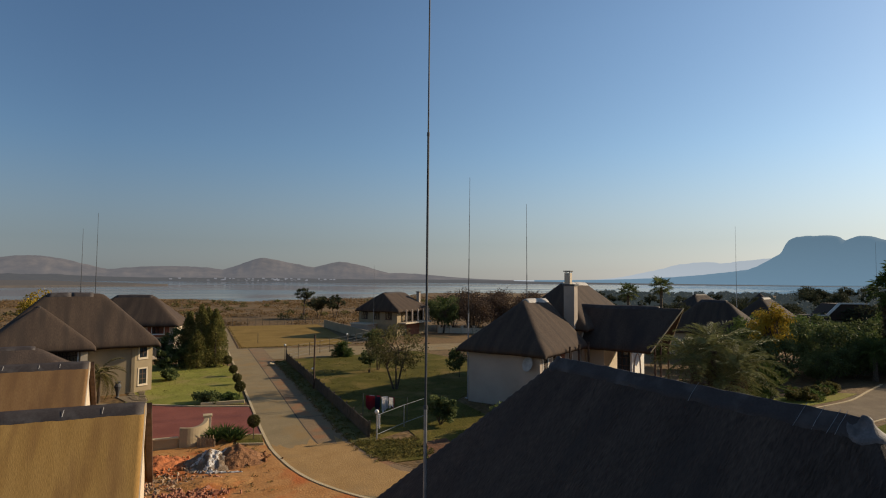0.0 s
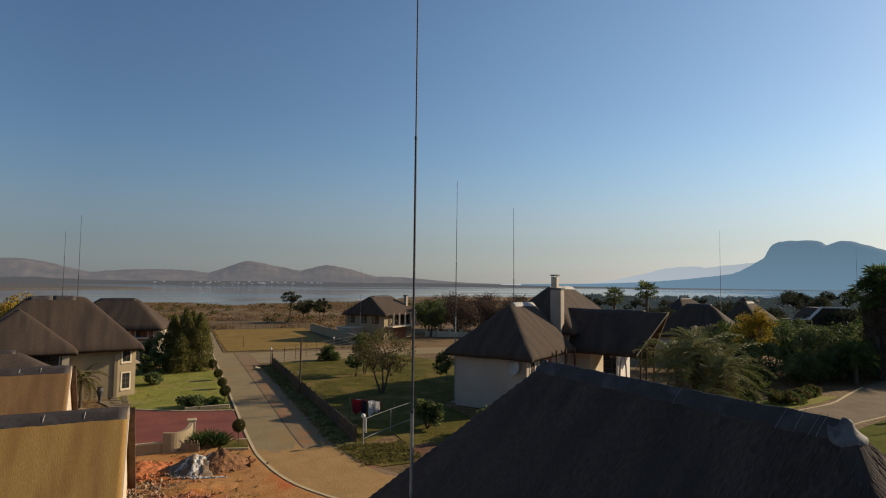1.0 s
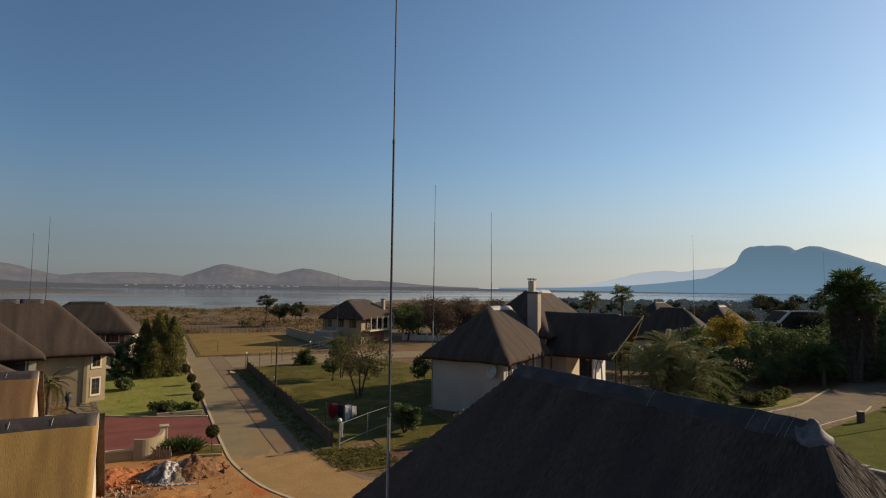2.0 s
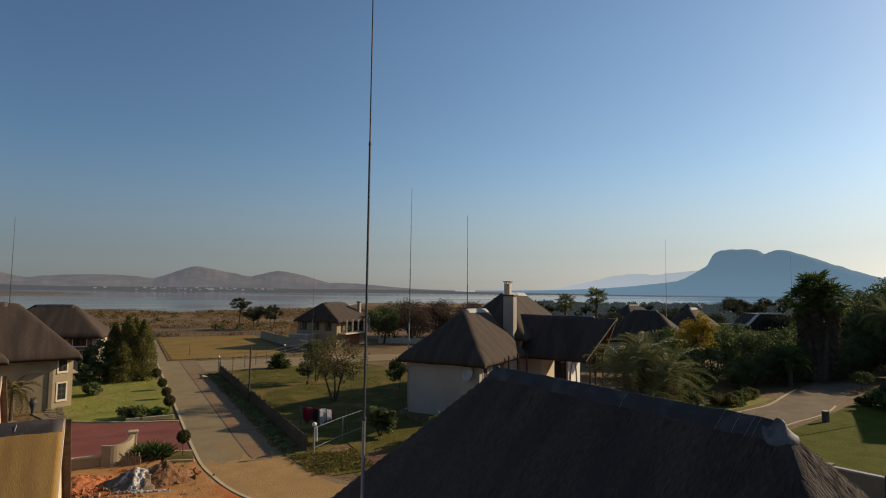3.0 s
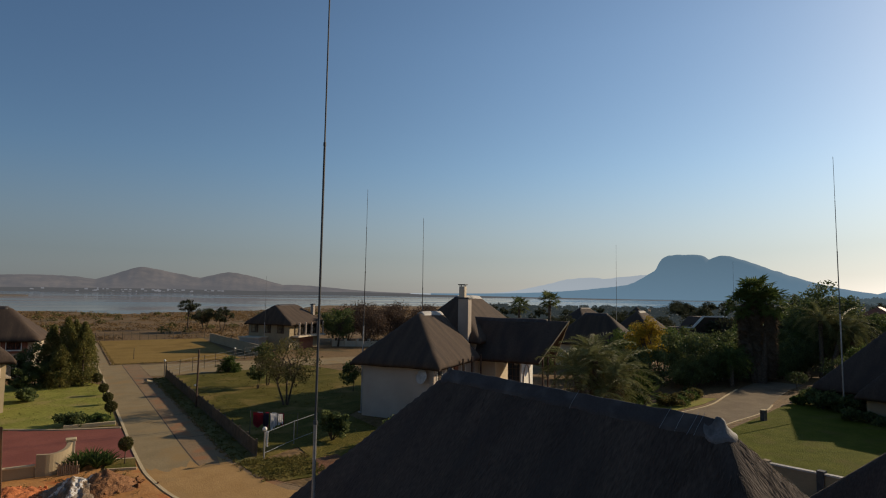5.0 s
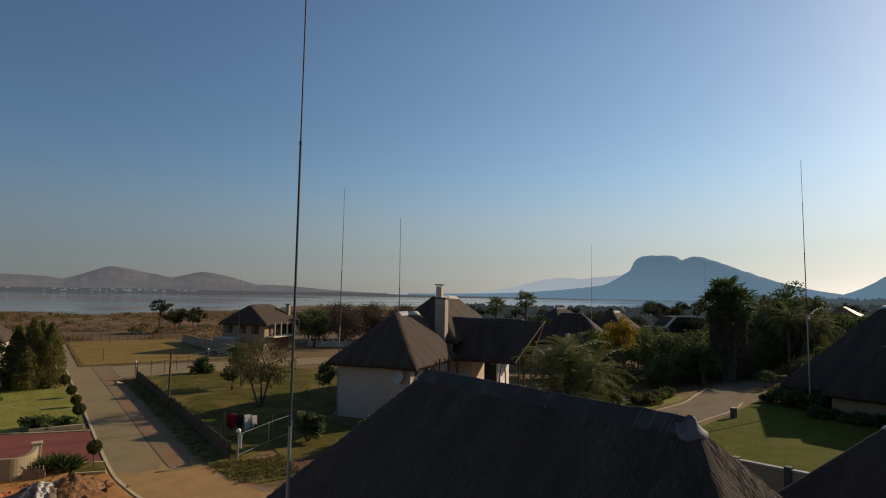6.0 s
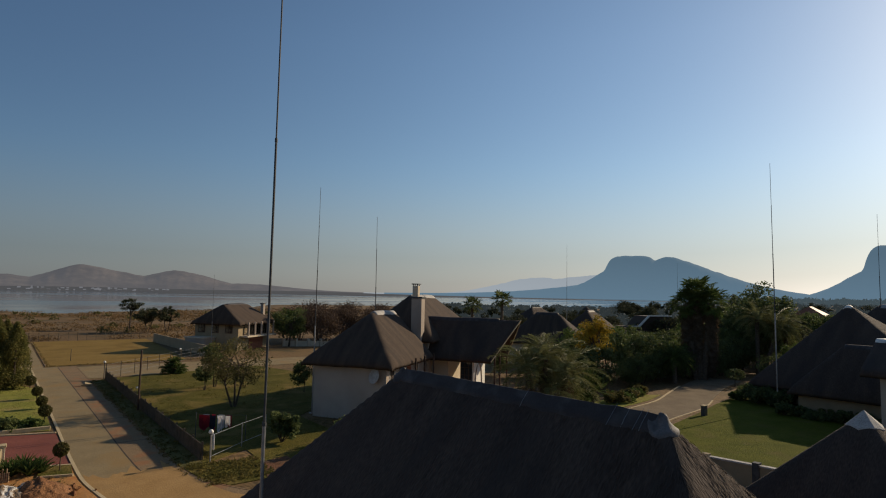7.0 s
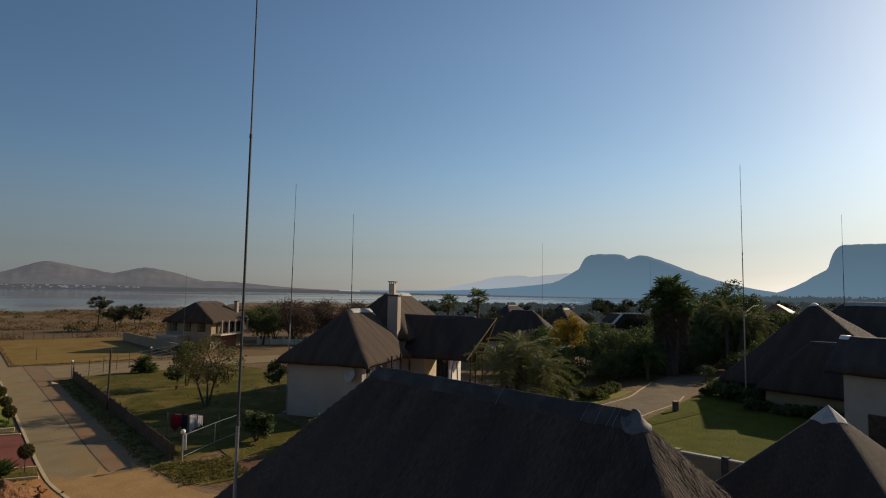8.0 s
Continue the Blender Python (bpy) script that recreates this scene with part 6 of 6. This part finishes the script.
SPOIL = surface("grey_spoil", (0.17, 0.115, 0.070), (0.24, 0.170, 0.110), 0.5, 0.95, 0.07, 0.5, 0.9, stain=(0.25, 0.22, 0.19), stain_size=0.4)
heap("earth_mound", "heap of red-brown building soil", (2.7, 40.7, 0.08), 1.8, 1.9, 1.05, DIRT_BROWN, 3, 0.16)
heap("spoil_mound", "grey spoil heap streaked with lime", (1.15, 40.5, 0.08), 1.65, 1.9, 0.95, SPOIL, 8, 0.18)
heap("orange_clay_mound", "lumpy heap of bright orange clay", (-1.9, 41.3, 0.08), 1.9, 1.8, 0.6, DIRT_RED, 5, 0.14)
heap("clay_mound", "low mound of orange earth", (0.8, 36.6, 0.06), 2.6, 1.4, 0.32, DIRT, 6, 0.05)
spill("lime_spill", "white lime spilled down the spoil heap", LIME, [(2.5, 41.3), (1.9, 41.1), (1.5, 40.6), (1.35, 40.0), (1.05, 39.3), (0.7, 38.95)], 0.30, 12)
spill("lime_streak", "thin white lime streak on the spoil heap", LIME, [(1.3, 40.9), (0.8, 40.5), (0.35, 40.0), (-0.1, 39.7)], 0.13, 14)
spill("lime_patch", "thin white lime line along the heap's foot", LIME, [(0.3, 39.1), (0.9, 38.75), (1.8, 38.5), (2.9, 38.2)], 0.11, 15)


def stones(name, label, mat, centre, spread, count, size, seed, blocky=False):
    rng = np.random.default_rng(seed)
    verts, faces = [], []
    for _ in range(count):
        p = Vector((centre[0] + rng.normal() * spread[0], centre[1] + rng.normal() * spread[1], 0.1))
        s = size * (0.5 + rng.random())
        m = Euler(rng.random(3) * 6).to_matrix()
        i = len(verts)
        for x in (-1, 1):
            for y in (-1, 1):
                for z in (-1, 1):
                    k = Vector((x * (1.0 if not blocky else 1.1), y * 0.7, z * (0.6 if not blocky else 0.35))) * (s * (1 if blocky else 0.75 + 0.5 * rng.random()))
                    verts.append(p + m @ k + Vector((0, 0, s * 0.4)))
        for f in ((0, 1, 3, 2), (4, 6, 7, 5), (0, 4, 5, 1), (2, 3, 7, 6), (0, 2, 6, 4), (1, 5, 7, 3)):
            faces.append(tuple(i + q for q in f))
    tagged(part(name, (verts, faces), mat), label, "rubble", kind="stuff")


stones("clay_clods", "loose orange clay clods", DIRT_RED, (-1.8, 41.2), (0.85, 0.8), 520, 0.075, 1)
stones("rubble", "scattered stones and broken brick on the earth", surface("rubble_mix", (0.34, 0.24, 0.15), (0.42, 0.29, 0.18), 0.3, stain=(0.35, 0.14, 0.08), stain_size=0.4), (-1.2, 37.4), (1.4, 1.2), 210, 0.07, 2, True)
stones("broken_bricks", "spilled pile of red-brown bricks", surface("brick_clay", (0.32, 0.13, 0.07), (0.42, 0.19, 0.11), 0.4), (-0.3, 34.9), (0.9, 0.45), 200, 0.10, 3, True)
stones("soil_lumps", "soil lumps on the spoil heaps", DIRT_BROWN, (2.4, 40.5), (1.2, 0.6), 160, 0.09, 4)

t = thing("rock", "pale flat rock on the street corner", "rock", (9.6, 82.6, 0.02))
part("stone", tubed([(-0.6, 0, 0.0), (-0.1, 0.1, 0.25), (0.6, 0, 0.15)], [0.1, 0.3, 0.12], 6), KERB, t)
t = thing("meter_box", "dark upright meter box on the lawn's edge", "box", (58.4, 31.0, 0.02))
part("body", boxed(-0.3, 0.3, -0.2, 0.2, 0, 1.0, bevel=0.02), STEEL_DARK, t)
part("lid", boxed(-0.34, 0.34, -0.24, 0.24, 1.003, 1.08, bevel=0.015), KERB, t)

# ---- tufts, weeds and litter that break the edges of lawn, verge and street ----
def tufts(name, label, mat, spots, size, per, spread, seed):
    rng = np.random.default_rng(seed)
    me = leaf_mesh(name, spots, spread, per, size, mat, rng, 0.55, 0.22)
    tagged(part(name, me, mat), label, "grass", kind="stuff")


TUFT = surface("rough_grass", (0.125, 0.112, 0.032), (0.195, 0.158, 0.052), 2.0, 0.9, 0.2, 0.4, 0, leaf=0.25)
TUFT_DRY = surface("straw_grass", (0.20, 0.14, 0.055), (0.26, 0.19, 0.08), 2.0, 0.9, 0.2, 0.4, 0, leaf=0.25)
rng = np.random.default_rng(41)
spots = [(10.7 + 1.65 * rng.random() ** 1.5, 42 + 45 * rng.random(), 0.06) for _ in range(520)]
spots += [(12.4 + 0.7 * rng.random(), 43 + 44 * rng.random(), 0.08) for _ in range(350)]
spots += [(11.0 + 4.6 * rng.random(), 37 + 5 * rng.random(), 0.08) for _ in range(420)]
tufts("verge_tufts", "rough grass tufts along the fence", TUFT, spots, 0.12, 9, 0.2, 1)
spots = [(10.55 + 0.12 * rng.normal(), 40 + 46 * rng.random(), 0.05) for _ in range(260)]
spots += [(7.0 + 22 * rng.random(), 104.9 + 0.8 * rng.random(), 0.06) for _ in range(260)]
spots += [(6.9 + 0.5 * rng.random(), 105 + 48 * rng.random(), 0.06) for _ in range(220)]
spots += [(-4 + 8.5 * rng.random(), 34 + 10 * rng.random(), 0.1) for _ in range(120)]
tufts("straw_tufts", "dry straw tufts along kerbs and plots", TUFT_DRY, spots, 0.11, 8, 0.18, 2)
spots = [(13 + 18 * rng.random(), 46 + 42 * rng.random(), 0.06) for _ in range(1500)]
tufts("lawn_tufts", "uneven longer grass on the garden lawn", TUFT, [p for p in spots if noise.noise((p[0] * 0.3, p[1] * 0.3, 7)) > -0.05], 0.09, 8, 0.3, 3)
spots = [(-5.5 + 9.5 * rng.random(), 62 + 24 * rng.random(), 0.07) for _ in range(700)]
tufts("front_lawn_tufts", "uneven longer grass on the front lawn", surface("lawn_blades", (0.16, 0.165, 0.045), (0.21, 0.20, 0.06), 2.0, 0.9, 0.2, 0.3, 0, leaf=0.25), spots, 0.06, 8, 0.3, 4)
